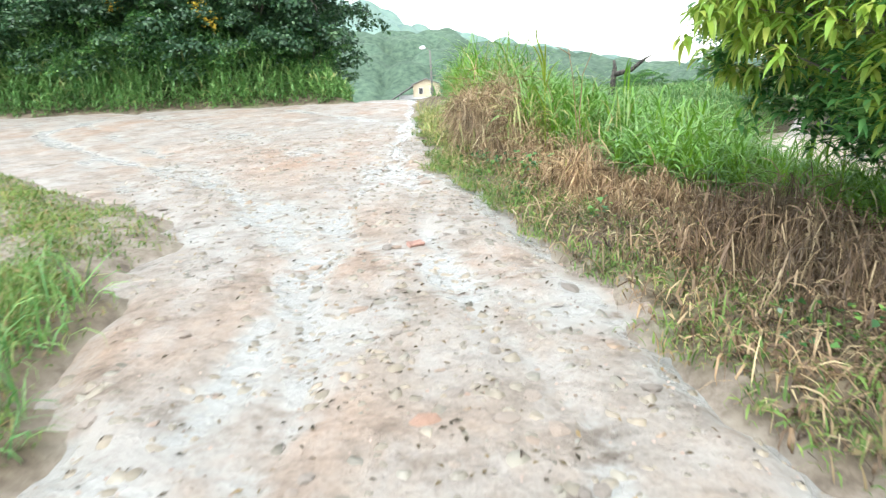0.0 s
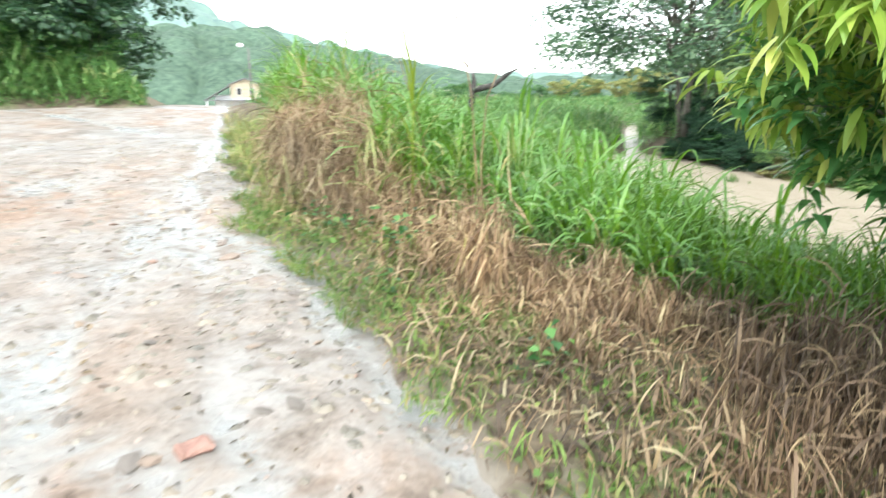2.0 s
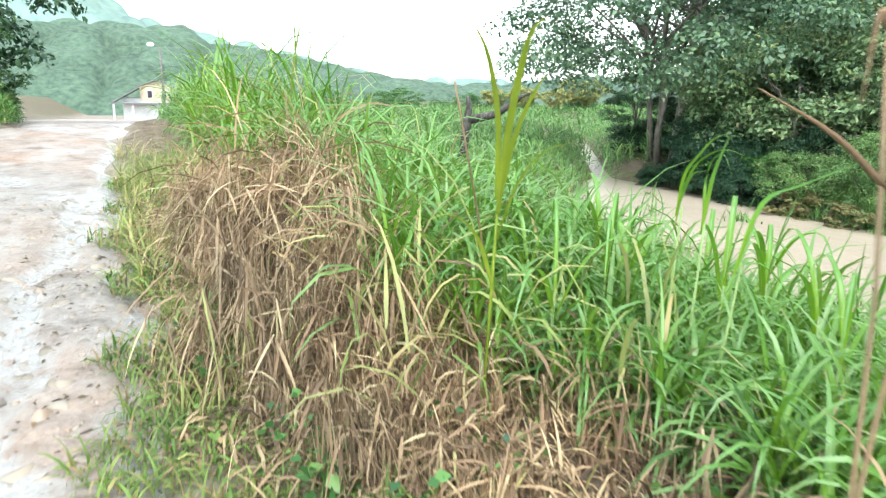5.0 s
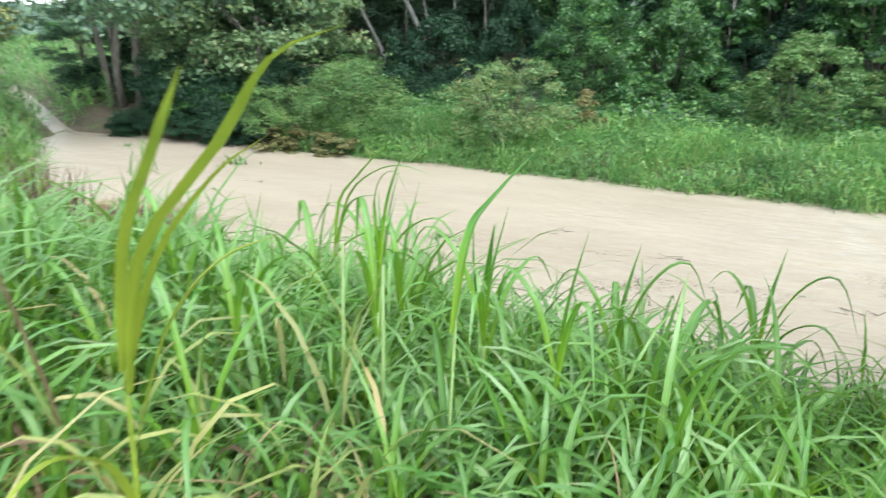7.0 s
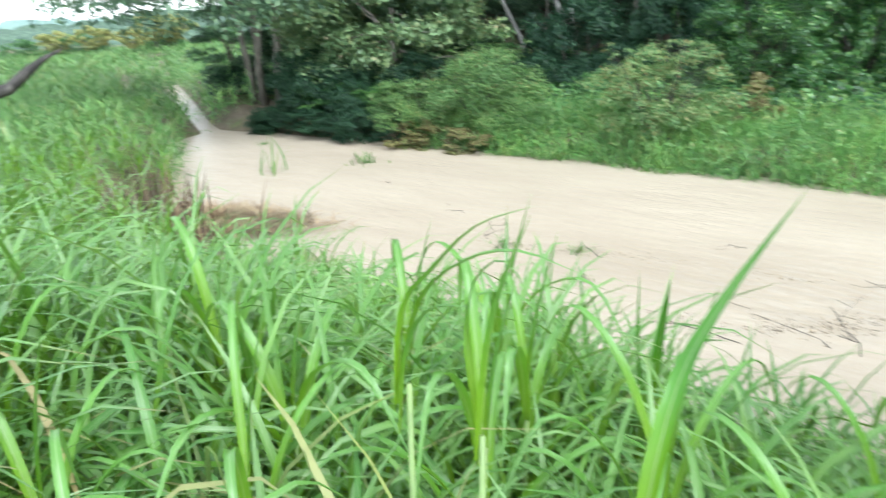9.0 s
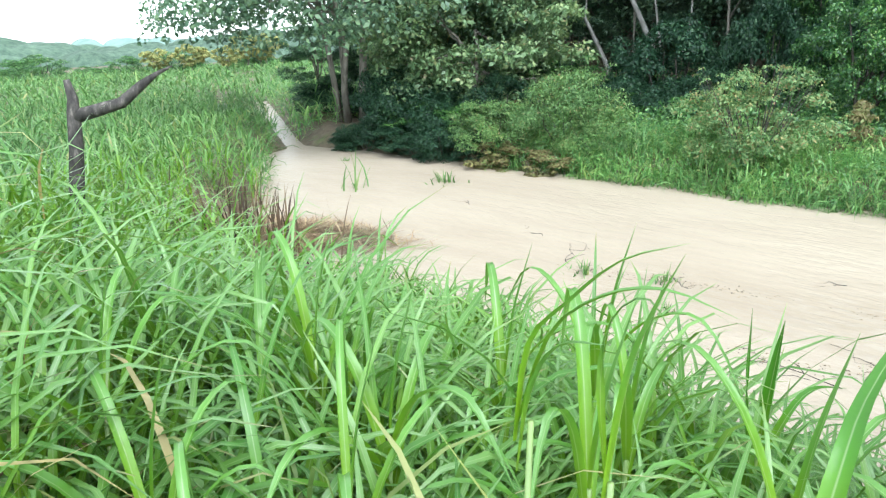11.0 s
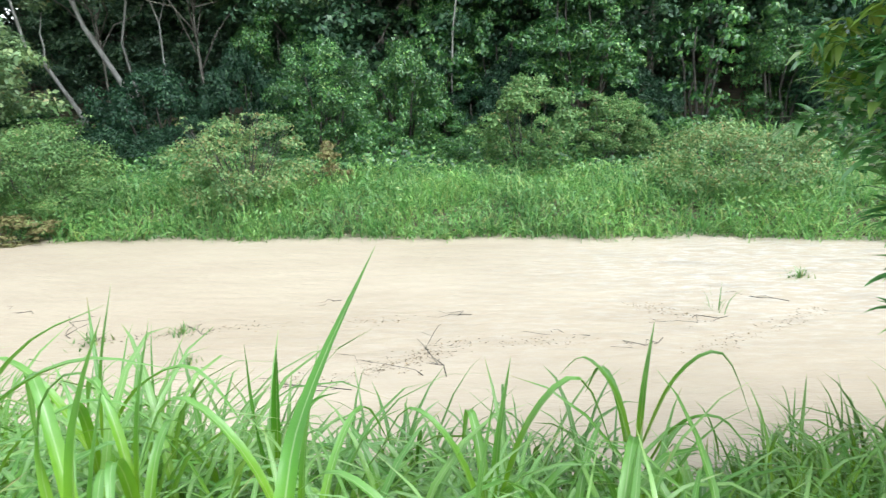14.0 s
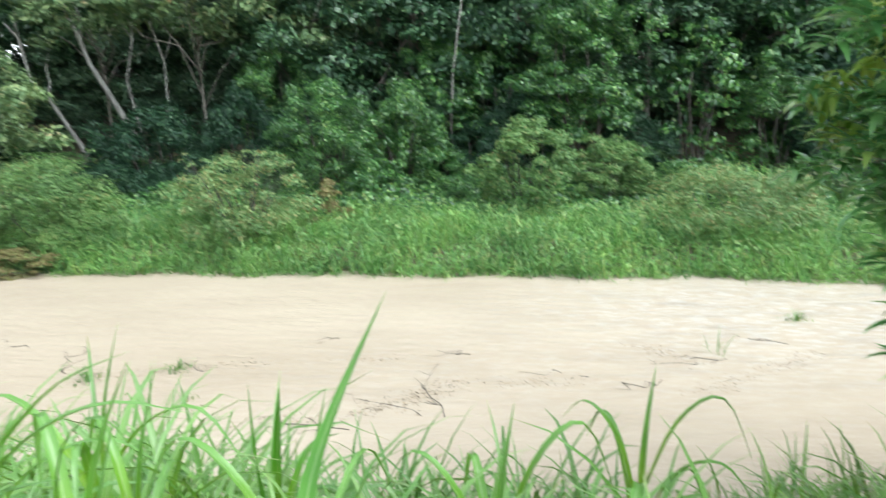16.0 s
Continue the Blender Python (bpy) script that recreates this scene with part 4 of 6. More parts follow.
def creeper(name, seed, height, rx, label, mat, size=0.1, aspect=0.6, hood=0.55, clumps=60, per=95, clump_r=0.24, category="tree", ragged=0.25, skirt=0.05, stem_r=0.05, sprigs=0):
    """A mass of leaves hung over hidden stems: a rounded hood above, hanging curtains below, hollows between the clumps."""
    r = rng(seed)
    ob = empty(name, pose(0, 0, 0), label, category)
    bm = bmesh.new()
    cl, tips = [], []
    for k in range(5):
        a = k * 1.26 + r.uniform(-0.3, 0.3)
        e = (rx * 0.55 * math.sin(a), rx * 0.55 * math.cos(a), height * r.uniform(0.6, 0.9))
        limb(bm, wander(r, (0.12 * math.sin(a), 0.12 * math.cos(a), -0.15), e, 5, 0.06), [stem_r, stem_r * 0.8, stem_r * 0.65, stem_r * 0.5, stem_r * 0.25], 5)
    for k in range(sprigs):
        a = r.uniform(0, 6.28)
        q = rx * r.uniform(0.2, 0.9)
        s, e = (0.05 * math.sin(a), 0.05 * math.cos(a), 0.0), (q * 1.2 * math.sin(a), q * 1.2 * math.cos(a), height * r.uniform(1.0, 1.22))
        limb(bm, wander(r, s, e, 4, 0.03), [0.012, 0.01, 0.007, 0.003], 4)
        tips.append(e)
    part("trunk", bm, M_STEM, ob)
    for i in range(clumps):
        u = r.uniform(skirt, 1.0) ** 0.8
        a = r.uniform(0, 6.28)
        prof = math.sqrt(max(0.0, 1 - max(0.0, (u - hood) / (1 - hood)) ** 2)) * (0.72 + 0.28 * min(1.0, u / hood)) * (1 + ragged * math.sin(3 * a + 5 * u + seed) + r.normal(0, 0.5 * ragged))
        q = rx * prof * r.uniform(0.75, 1.0)
        cl.append((q * math.sin(a), q * math.cos(a), height * u * (1 + 0.1 * math.sin(2 * a + seed)), rx * clump_r * r.uniform(0.55, 1.45)))
    for t in tips:
        cl += [(t[0], t[1], t[2] - 0.05, rx * clump_r * 0.4)] * 1
    v, f = crown_mesh(cl, per / (rx * clump_r) ** 2, size, aspect, seed + 7, 0.7, 0.85)
    mesh_object("crown", v, f, mat, ob)
    return ob


# woods on the rising ground across the river
wood = [
    put(tree("forest_tree", 101, 9.5, 2.7, 0.14, "dark green leafy forest tree behind the far bank", M_LEAF_WOOD, M_BARK, clumps=80, per=150, size=0.16, bottom=0.0, clump_r=0.23), 21.2, 5.2),
    put(tree("forest_tree", 102, 10.5, 2.5, 0.12, "tall dark forest tree with layered leaves", M_LEAF_WOOD, M_BARK, clumps=80, per=150, size=0.18, aspect=0.6, bottom=0.02, clump_r=0.23), 20.6, 9.5),
    put(tree("forest_tree", 103, 8.0, 2.5, 0.12, "leafy green forest tree on the wooded slope", M_LEAF_WOOD, M_BARK, clumps=75, per=150, size=0.14, bottom=0.0, clump_r=0.23), 20.8, 0.5),
]
for t in wood:
    tagged(t, group="woods across the river")
r = rng(5)
spots = []
for row, (x0, n, sc) in enumerate(((20.6, 11, 0.9), (23.2, 12, 1.1), (26.5, 10, 1.35), (31, 10, 1.7))):
    for i in range(n):
        spots.append((x0 + r.uniform(-0.7, 0.7), -14 + i * (36.0 / n) + r.uniform(-0.8, 0.8) + (row % 2) * 1.2, sc * r.uniform(0.85, 1.15)))
for i, (x, y, sc) in enumerate(spots):
    if 13.6 < y < 18.5 and x < 22.5:
        continue
    again(wood[(i * 7 + i // 11) % 3], x, y, r.uniform(0, 360), sc, r.uniform(0.9, 1.2))

# high crowns above the view, added to shade the front of the woods
canopy = put(tree("canopy_tree", 104, 13.5, 4.4, 0.075, "added forest tree, its high unseen crown shading the woods", M_LEAF_DARK, M_BARK, clumps=130, per=130, size=0.24, bottom=0.52, limbs=9, clump_r=0.19), 23.2, 12.6)
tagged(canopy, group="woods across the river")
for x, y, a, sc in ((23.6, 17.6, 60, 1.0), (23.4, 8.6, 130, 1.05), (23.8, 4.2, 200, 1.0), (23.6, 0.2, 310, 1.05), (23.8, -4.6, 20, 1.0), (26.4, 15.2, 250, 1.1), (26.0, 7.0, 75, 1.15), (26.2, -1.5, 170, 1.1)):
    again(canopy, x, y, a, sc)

# trees deeper in the gap of the woods, paler by haze in the leaf colour
deep = put(tree("slope_tree", 108, 5.4, 2.0, 0.06, "grey-green leafy tree deep in the shaded woods", M_LEAF_HAZED, M_BARK, clumps=80, per=120, size=0.12, bottom=0.02, clump_r=0.22), 22.6, 15.4)
tagged(deep, group="woods across the river")
for x, y, a, sc in ((22.4, 17.6, 70, 1.0), (23.0, 13.4, 160, 1.0), (23.4, 19.4, 250, 1.1), (22.0, 19.6, 20, 0.8)):
    again(deep, x, y, a, sc)

# leafy masses at the front of the woods, from upstream to downstream
def stand(ob, x, y, turn=0.0, sc=1.0, tl=1.0):
    return put(ob, x, y, turn, sc, 0.12, tl * (1.22 if x > 16.5 else 1.1))


hood = stand(creeper("creeper_tree", 401, 2.55, 1.35, "small tree buried under a rounded hood of green creepers", M_LEAF_MID, size=0.062, hood=0.6, clumps=150, per=190, clump_r=0.19, ragged=0.32), 16.7, 10.35, 0, 0.8, 1.05)
low_hood = stand(creeper("creeper_tree", 402, 1.75, 1.15, "low creeper-hung tree with hanging leaf curtains", M_LEAF_MID, size=0.065, hood=0.5, clumps=110, per=180, clump_r=0.2, ragged=0.32), 17.8, 8.7, 0, 0.8, 1.4)
column = stand(creeper("creeper_tree", 403, 3.6, 1.05, "tall column of creepers with light green top leaves", M_LEAF_MID, size=0.065, hood=0.75, clumps=170, per=180, clump_r=0.2, ragged=0.38), 18.0, 4.4, 0, 1.15, 0.95)
drape = stand(creeper("creeper_tree", 404, 2.2, 0.85, "fine-leaved creepers draped over a broken stem", M_LEAF_MID, size=0.07, aspect=0.4, hood=0.45, clumps=80, per=120, clump_r=0.24), 18.0, -0.3)
open_tree = stand(creeper("young_tree", 405, 2.9, 1.05, "open young tree with broad green leaves", M_LEAF_MID, size=0.12, aspect=0.55, hood=0.6, clumps=70, per=40, clump_r=0.22, ragged=0.4), 18.4, 1.5)
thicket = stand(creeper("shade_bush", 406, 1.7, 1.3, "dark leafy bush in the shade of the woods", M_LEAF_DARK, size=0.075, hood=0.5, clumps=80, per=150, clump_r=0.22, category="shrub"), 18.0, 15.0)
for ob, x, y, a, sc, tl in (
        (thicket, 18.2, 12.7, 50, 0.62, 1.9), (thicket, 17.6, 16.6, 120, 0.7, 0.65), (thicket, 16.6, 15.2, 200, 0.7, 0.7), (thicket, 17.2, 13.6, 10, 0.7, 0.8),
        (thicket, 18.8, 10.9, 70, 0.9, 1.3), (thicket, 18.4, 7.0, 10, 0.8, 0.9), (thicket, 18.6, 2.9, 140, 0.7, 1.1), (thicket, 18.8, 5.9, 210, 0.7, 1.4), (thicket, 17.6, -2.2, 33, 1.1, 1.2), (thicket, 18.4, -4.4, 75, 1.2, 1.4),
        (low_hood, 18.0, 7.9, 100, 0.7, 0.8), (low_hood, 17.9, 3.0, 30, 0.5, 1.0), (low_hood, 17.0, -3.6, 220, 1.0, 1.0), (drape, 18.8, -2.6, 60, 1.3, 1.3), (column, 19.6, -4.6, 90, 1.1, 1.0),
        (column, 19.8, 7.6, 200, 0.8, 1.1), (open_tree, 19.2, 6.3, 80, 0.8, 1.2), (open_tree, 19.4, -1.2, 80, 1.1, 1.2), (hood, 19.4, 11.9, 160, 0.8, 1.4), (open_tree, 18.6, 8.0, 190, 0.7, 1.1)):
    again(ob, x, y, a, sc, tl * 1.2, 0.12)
crowned = put(tree("pale_crowned_tree", 407, 6.2, 2.4, 0.05, "slender tree with a light green layered crown", M_LEAF_OLIVE, M_BARK, clumps=80, per=60, size=0.17, aspect=0.5, bottom=0.5, limbs=9, clump_r=0.15), 19.6, 14.2)
again(crowned, 20.4, 17.2, 100, 0.95)
again(crowned, 20.0, 11.6, 220, 0.9)

# shrubs on the far bank
shrub_mid = stand(creeper("shrub", 411, 1.35, 0.98, "yellowing leafy shrub with bare twig tips on the far bank", M_LEAF_YELLOW, size=0.056, aspect=0.5, hood=0.45, clumps=110, per=100, clump_r=0.2, category="shrub", ragged=0.38, stem_r=0.02, sprigs=18), 13.45, 11.3, 0, 1.08, 0.92)
shrub_rust = stand(creeper("shrub", 412, 0.85, 0.36, "small rust-brown leafy shrub beside the yellowing one", M_LEAF_RUST, size=0.07, hood=0.5, clumps=30, per=40, clump_r=0.3, category="shrub", stem_r=0.012), 14.2, 9.9)
shrub_slope = stand(creeper("shrub", 413, 1.3, 1.25, "light green shrub sloping down to the water", M_LEAF_LIME, size=0.055, aspect=0.5, hood=0.35, clumps=130, per=130, clump_r=0.18, category="shrub", ragged=0.25, stem_r=0.02, sprigs=4), 13.8, 15.3)
again(shrub_slope, 13.4, 14.2, 70, 0.6, 0.8)
again(shrub_slope, 13.2, 16.6, 130, 0.8, 0.9)
again(shrub_rust, 12.75, 15.0, 130, 1.0, 0.5)
again(shrub_rust, 12.7, 16.0, 30, 1.1, 0.5)
shrub_post = stand(creeper("shrub", 414, 1.75, 0.8, "upright olive shrub wrapped in creepers", M_LEAF_LIME, size=0.062, hood=0.6, clumps=90, per=100, clump_r=0.22, category="shrub", ragged=0.3, skirt=0.2, stem_r=0.025, sprigs=4), 15.0, 6.0)
again(shrub_post, 15.6, 4.3, 60, 0.85, 1.0)
again(shrub_post, 15.9, 3.5, 160, 0.6, 0.9)
shrub_low = stand(creeper("shrub", 415, 1.05, 1.5, "broad low yellowish shrub beside the water", M_LEAF_YELLOW, size=0.055, aspect=0.5, hood=0.3, clumps=150, per=105, clump_r=0.15, category="shrub", ragged=0.2, stem_r=0.02), 13.7, 2.4)
again(shrub_low, 13.2, -1.6, 120, 0.9)
bright = stand(creeper("shrub", 416, 1.05, 0.68, "bright green leafy shrub under the creeper trees", M_LEAF_MID, size=0.065, hood=0.5, clumps=60, per=90, clump_r=0.24, category="shrub", stem_r=0.015, sprigs=3), 16.0, 9.1)
for x, y, a, sc, tl in ((16.2, 7.4, 30, 0.8, 0.8), (16.3, 12.3, 100, 0.9, 0.9), (15.9, 13.4, 10, 0.8, 0.8), (16.4, 5.0, 200, 0.9, 1.0), (16.2, 2.6, 70, 0.9, 1.0), (15.6, -0.2, 20, 1.0, 1.0), (16.0, 10.9, 150, 0.7, 0.8), (16.6, 6.3, 260, 0.9, 0.9)):
    again(bright, x, y, a, sc, tl)
tx, ty = scatter(45, 15.4, 16.8, 0.3, 2.8, 30, lambda x, y, u: u < 1)
cane_grass("tall_grass", tx, ty, 0.8 + 0.25 * tufty(tx, ty, 0.5, 2), 46, "clump of tall reed grass below the woods", leaf=0.55, width=0.03, per_shoot=6, fold=0.0, sections=4, mat=M_BANK)
vine = creeper("creeper_bush", 125, 3.4, 1.6, "bush buried under hanging green creepers", M_LEAF_MID, size=0.11, clumps=90, per=100, clump_r=0.22, category="shrub")
stand(vine, 18.6, 18.6, 40, 0.6, 0.6)
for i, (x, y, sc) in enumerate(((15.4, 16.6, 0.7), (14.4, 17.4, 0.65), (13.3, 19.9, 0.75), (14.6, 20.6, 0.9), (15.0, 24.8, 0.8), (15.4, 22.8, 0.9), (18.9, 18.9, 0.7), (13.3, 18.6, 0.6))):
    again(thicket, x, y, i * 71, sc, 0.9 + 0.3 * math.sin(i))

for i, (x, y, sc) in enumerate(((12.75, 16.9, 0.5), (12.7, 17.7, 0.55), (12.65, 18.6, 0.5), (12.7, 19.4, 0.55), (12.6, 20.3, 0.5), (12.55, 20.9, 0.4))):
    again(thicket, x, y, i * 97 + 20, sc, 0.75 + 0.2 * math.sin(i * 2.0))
for i, (x, y, sc) in enumerate(((12.45, 14.4, 1.0), (12.4, 15.0, 1.2), (12.45, 15.6, 1.2), (12.45, 16.3, 1.3))):
    again(shrub_rust, x, y, i * 83, sc, 0.5)

# trees that overhang the river bend
big_tree = put(tree("spreading_tree", 131, 8.6, 5.6, 0.1, "large dark spreading tree with several trunks at the water", M_LEAF_HAZED, M_BARK, clumps=260, per=110, size=0.15, bottom=0.3, limbs=8, stems=5, clump_r=0.13, dome=True), 14.2, 22.8)
round_tree = put(tree("overhanging_tree", 132, 3.8, 2.7, 0.1, "rounded olive-green tree overhanging the muddy water", M_LEAF_OLIVE, M_BARK, clumps=150, per=95, size=0.13, bottom=0.04, limbs=9, clump_r=0.16), 15.2, 18.9)
again(round_tree, 17.8, 21.5, 80, 1.2, 1.2)
for x, y, a, sc, tl in ((16.0, 21.4, 140, 0.7, 0.7), (13.4, 19.3, 90, 0.55, 0.5), (13.5, 17.8, 10, 0.5, 0.5)):
    again(vine, x, y, a, sc, tl)
for x, y, sc in ((23.6, 15.6, 1.0), (24.4, 18.6, 1.1), (25.5, 13.8, 1.2), (22.6, 20.6, 1.0), (26, 20.3, 1.3), (30, 22.5, 1.8), (23.2, 18.2, 0.9), (28, 17, 1.5), (27.5, 21.5, 1.4), (32, 15, 1.7)):
    again(wood[int(y) % 2], x, y, x * 31, sc, 1.0)
again(wood[0], 19, 23.5, 120, 1.0)
again(wood[1], 16.6, 24.2, 210, 0.55, 0.9)
again(wood[0], 14.9, 25.2, 30, 0.42, 0.8)
again(wood[0], 24, 24, 20, 1.2)
again(wood[2], 27, 30, 20, 1.2)

# pale leaning trunks in the gap of the woods
for i, (a, b, rad) in enumerate((((20.0, 15.9), (20.0, 18.6, 6.4), 0.085), ((20.0, 17.6), (20.0, 19.6, 4.6), 0.07), ((20.2, 16.35), (20.0, 16.1, 7.5), 0.04), ((19.6, 15.1), (19.8, 15.4, 6.5), 0.03), ((18.6, 7.4), (18.6, 7.3, 9.0), 0.026))):
    ob = empty("bare_trunk", pose(0, 0, 0), "pale bare leaning trunk in the shaded woods", "tree", "pale trunks")
    bm = bmesh.new()
    rr = rng(140 + i)
    z0 = float(land(*a)) - 0.1
    pts = wander(rr, (*a, z0), b, 7, 0.12)
    limb(bm, pts, [rad * (1.1 - 0.12 * k) for k in range(7)])
    for k in (3, 5):
        e = Vector(pts[k]) + Vector((rr.uniform(-1, 1), rr.uniform(-1.4, 1.4), rr.uniform(1.2, 2.4)))
        limb(bm, wander(rr, pts[k], e, 4, 0.06), [rad * 0.5, rad * 0.4, rad * 0.28, rad * 0.12], 5)
    part("trunk", bm, M_BARK_PALE, ob)

# ---- the wooded bank left of the road ----
for i in range(20):
    x = -25.5 + i * 1.1 + 0.3 * math.sin(i * 7)
    again(wood[i % 2], x, 21.0 + 0.5 * math.sin(i * 3.1), i * 77, 0.75 + 0.12 * math.sin(i * 2), 1.0)
for i in range(12):
    again(wood[(i + 1) % 2], -23 + i * 1.7, 24 + 0.6 * math.sin(i * 5.0), i * 41, 1.0, 1.1)
for i, (x, y, s) in enumerate(((-5.6, 26, 0.6), (-7.2, 30, 0.7), (-9.5, 33, 0.9), (-11, 40, 1.0), (-14, 38, 1.0))):
    again(wood[i % 3], x, y, i * 50, s, 0.9)
for i, (x, y, sc, tl) in enumerate(((-4.2, 20.9, 0.6, 1.0), (-5.2, 22.6, 0.8, 1.0), (-3.9, 23.0, 0.5, 0.8), (-6.4, 20.6, 0.7, 1.0), (-8.5, 20.5, 0.7, 1.1), (-11, 20.6, 0.7, 1.1))):
    again(vine, x, y, i * 63, sc, tl)
lx, ly = scatter(41, -24, -2.2, 18.5, 36, 50, lambda x, y, u: (left_gap(x, y) > 0.05) & (left_gap(x, y) < 2.6))
cane_grass("tall_grass", lx, ly, 0.7 + 2.3 * smooth(0.1, 1.5, left_gap(lx, ly)) * (0.35 + 0.65 * smooth(-3.5, -8.0, lx)), 42, "tall drooping elephant grass on the wooded bank", leaf=0.95, width=0.045, per_shoot=6, fold=0.0, sections=5, mat=M_GRASS_FAR)


# ---- mango tree beside the verge ----
def mango():
    r = rng(61)
    x0, y0 = 3.76, 3.98
    z0 = float(land(x0, y0)) - 0.05
    ob = empty("mango_tree", pose(x0, y0, z0), "mango tree with drooping dark and yellow-green leaves", "tree")
    bm = bmesh.new()
    pts = wander(r, (0, 0, -0.1), (0.1, 0.1, 2.7), 6, 0.05)
    limb(bm, pts, [0.14, 0.12, 0.11, 0.1, 0.09, 0.08])
    mid = 2.3 - z0
    ends = []
    for k in range(740):
        d = unit(r, 1)[0]
        q = r.uniform(0.25, 1.0) ** 0.3 * (1 + 0.08 * math.sin(3 * math.atan2(d[0], d[1]) + 4 * d[2]))
        if k % 5 == 0:
            d[2] = -abs(d[2]) * 0.8 - 0.1
        e = (1.88 * q * d[0], 1.8 * q * d[1], mid + (2.2 if d[2] > 0 else 1.5) * q * d[2])
        if k % 3 == 0:
            st = Vector(pts[2]).lerp(Vector(pts[5]), r.uniform(0, 1))
            limb(bm, wander(r, st, e, 4, 0.08), [0.02, 0.014, 0.009, 0.004], 4)
        ends.append(e)
    # a low bough that droops towards the river
    bough = wander(r, pts[3], (0.32, 1.2, 1.9 - z0), 5, 0.05)
    limb(bm, bough, [0.04, 0.032, 0.026, 0.02, 0.014], 5)
    for k in range(60):
        u = r.uniform() ** 0.8
        e = (0.32 + r.normal(0, 0.17) * (1.15 - 0.6 * u), 1.2 + r.normal(0, 0.1), 1.95 - z0 - 0.85 * u)
        if k % 2:
            limb(bm, wander(r, bough[3], e, 4, 0.05), [0.012, 0.009, 0.006, 0.003], 4)
        ends.append(e)
    part("trunk", bm, M_BARK, ob)
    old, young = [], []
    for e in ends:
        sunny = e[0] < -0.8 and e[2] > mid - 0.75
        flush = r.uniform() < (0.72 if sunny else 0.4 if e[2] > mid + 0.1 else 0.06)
        for w in range(5):
            k = 9
            c = np.array(e) + np.array([0, 0, 0.02]) + r.normal(0, 0.12, 3) * (w > 0)
            head = math.atan2(e[0], e[1]) + np.linspace(-2.2, 2.2, k) + r.normal(0, 0.3, k)
            tilt = r.uniform(1.5, 2.5, k) if flush else r.uniform(0.9, 1.9, k)
            piece = blades(c[None] + r.normal(0, 0.025, (k, 3)), head, r.uniform(0.12, 0.2, k), tilt, r.uniform(0.5, 1.0, k), r.uniform(0.036, 0.048, k), 0.2, 5, r.normal(0, 0.25, k))
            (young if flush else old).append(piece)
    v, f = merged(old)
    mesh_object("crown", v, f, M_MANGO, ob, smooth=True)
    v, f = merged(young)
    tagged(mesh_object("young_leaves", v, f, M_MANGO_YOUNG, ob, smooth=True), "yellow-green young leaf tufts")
    return ob


mango()


# ---- dead forked stump in the grass ----
def dead_stump():
    x, y = 3.4, 13.05
    z = float(land(x, y)) - 0.1
    ob = empty("dead_stump", pose(x, y, z), "charred dead stump with one pointed branch, in tall grass", "tree stump")
    h = 1.63 - z
    bm = bmesh.new()
    limb(bm, [(-0.22, 0, 0), (-0.14, 0, h * 0.5), (-0.03, 0, h * 0.85), (0, 0, h), (0.02, 0.02, h + 0.1), (0.0, 0.02, h + 0.24)], [0.075, 0.06, 0.055, 0.05, 0.04, 0.025])
    part("trunk", bm, M_DEADWOOD, ob)
    bm = bmesh.new()
    limb(bm, [(0.0, 0, h - 0.04), (0.14, -0.1, h + 0.0), (0.3, -0.2, h + 0.05), (0.44, -0.29, h + 0.18), (0.53, -0.35, h + 0.25), (0.64, -0.42, h + 0.31)], [0.055, 0.05, 0.045, 0.036, 0.02, 0.006])
    part("branch", bm, M_DEADWOOD, ob, "pointed charred branch")


dead_stump()
tx, ty = scatter(47, 2.6, 4.0, 11.7, 13.4, 34, lambda x, y, u: (in_river(x, y) < 0) & (u < tufty(x, y, 0.4, 2) + 0.3))
cane_grass("tall_grass", tx, ty, np.full(len(tx), 1.3), 48, "tall green cane grass round the dead stump", leaf=0.75, fold=0.0, sections=5)
tx, ty = scatter(49, 1.9, 3.0, 10.2, 12.0, 40, lambda x, y, u: u < tufty(x, y, 0.4, 2) + 0.3)
cane_grass("tall_grass", tx, ty, np.full(len(tx), 1.2), 50, "tall green cane grass between the road and the stump", leaf=0.75, fold=0.0, sections=5)

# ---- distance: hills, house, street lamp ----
# distance haze is mixed into both hill colours, palest and bluest in the far one
M_HILL = rough_stuff("hazed_hill_woods", [(0.3, (0.13, 0.20, 0.185)), (0.5, (0.17, 0.25, 0.215)), (0.75, (0.22, 0.31, 0.24))], 0.12, 0.4, 0.95, distance=1.0)
M_HILL_NEAR = rough_stuff("hazed_near_hill_woods", [(0.36, (0.05, 0.085, 0.06)), (0.55, (0.09, 0.14, 0.095)), (0.75, (0.14, 0.2, 0.125))], 0.9, 0.6, 0.95, distance=0.5)


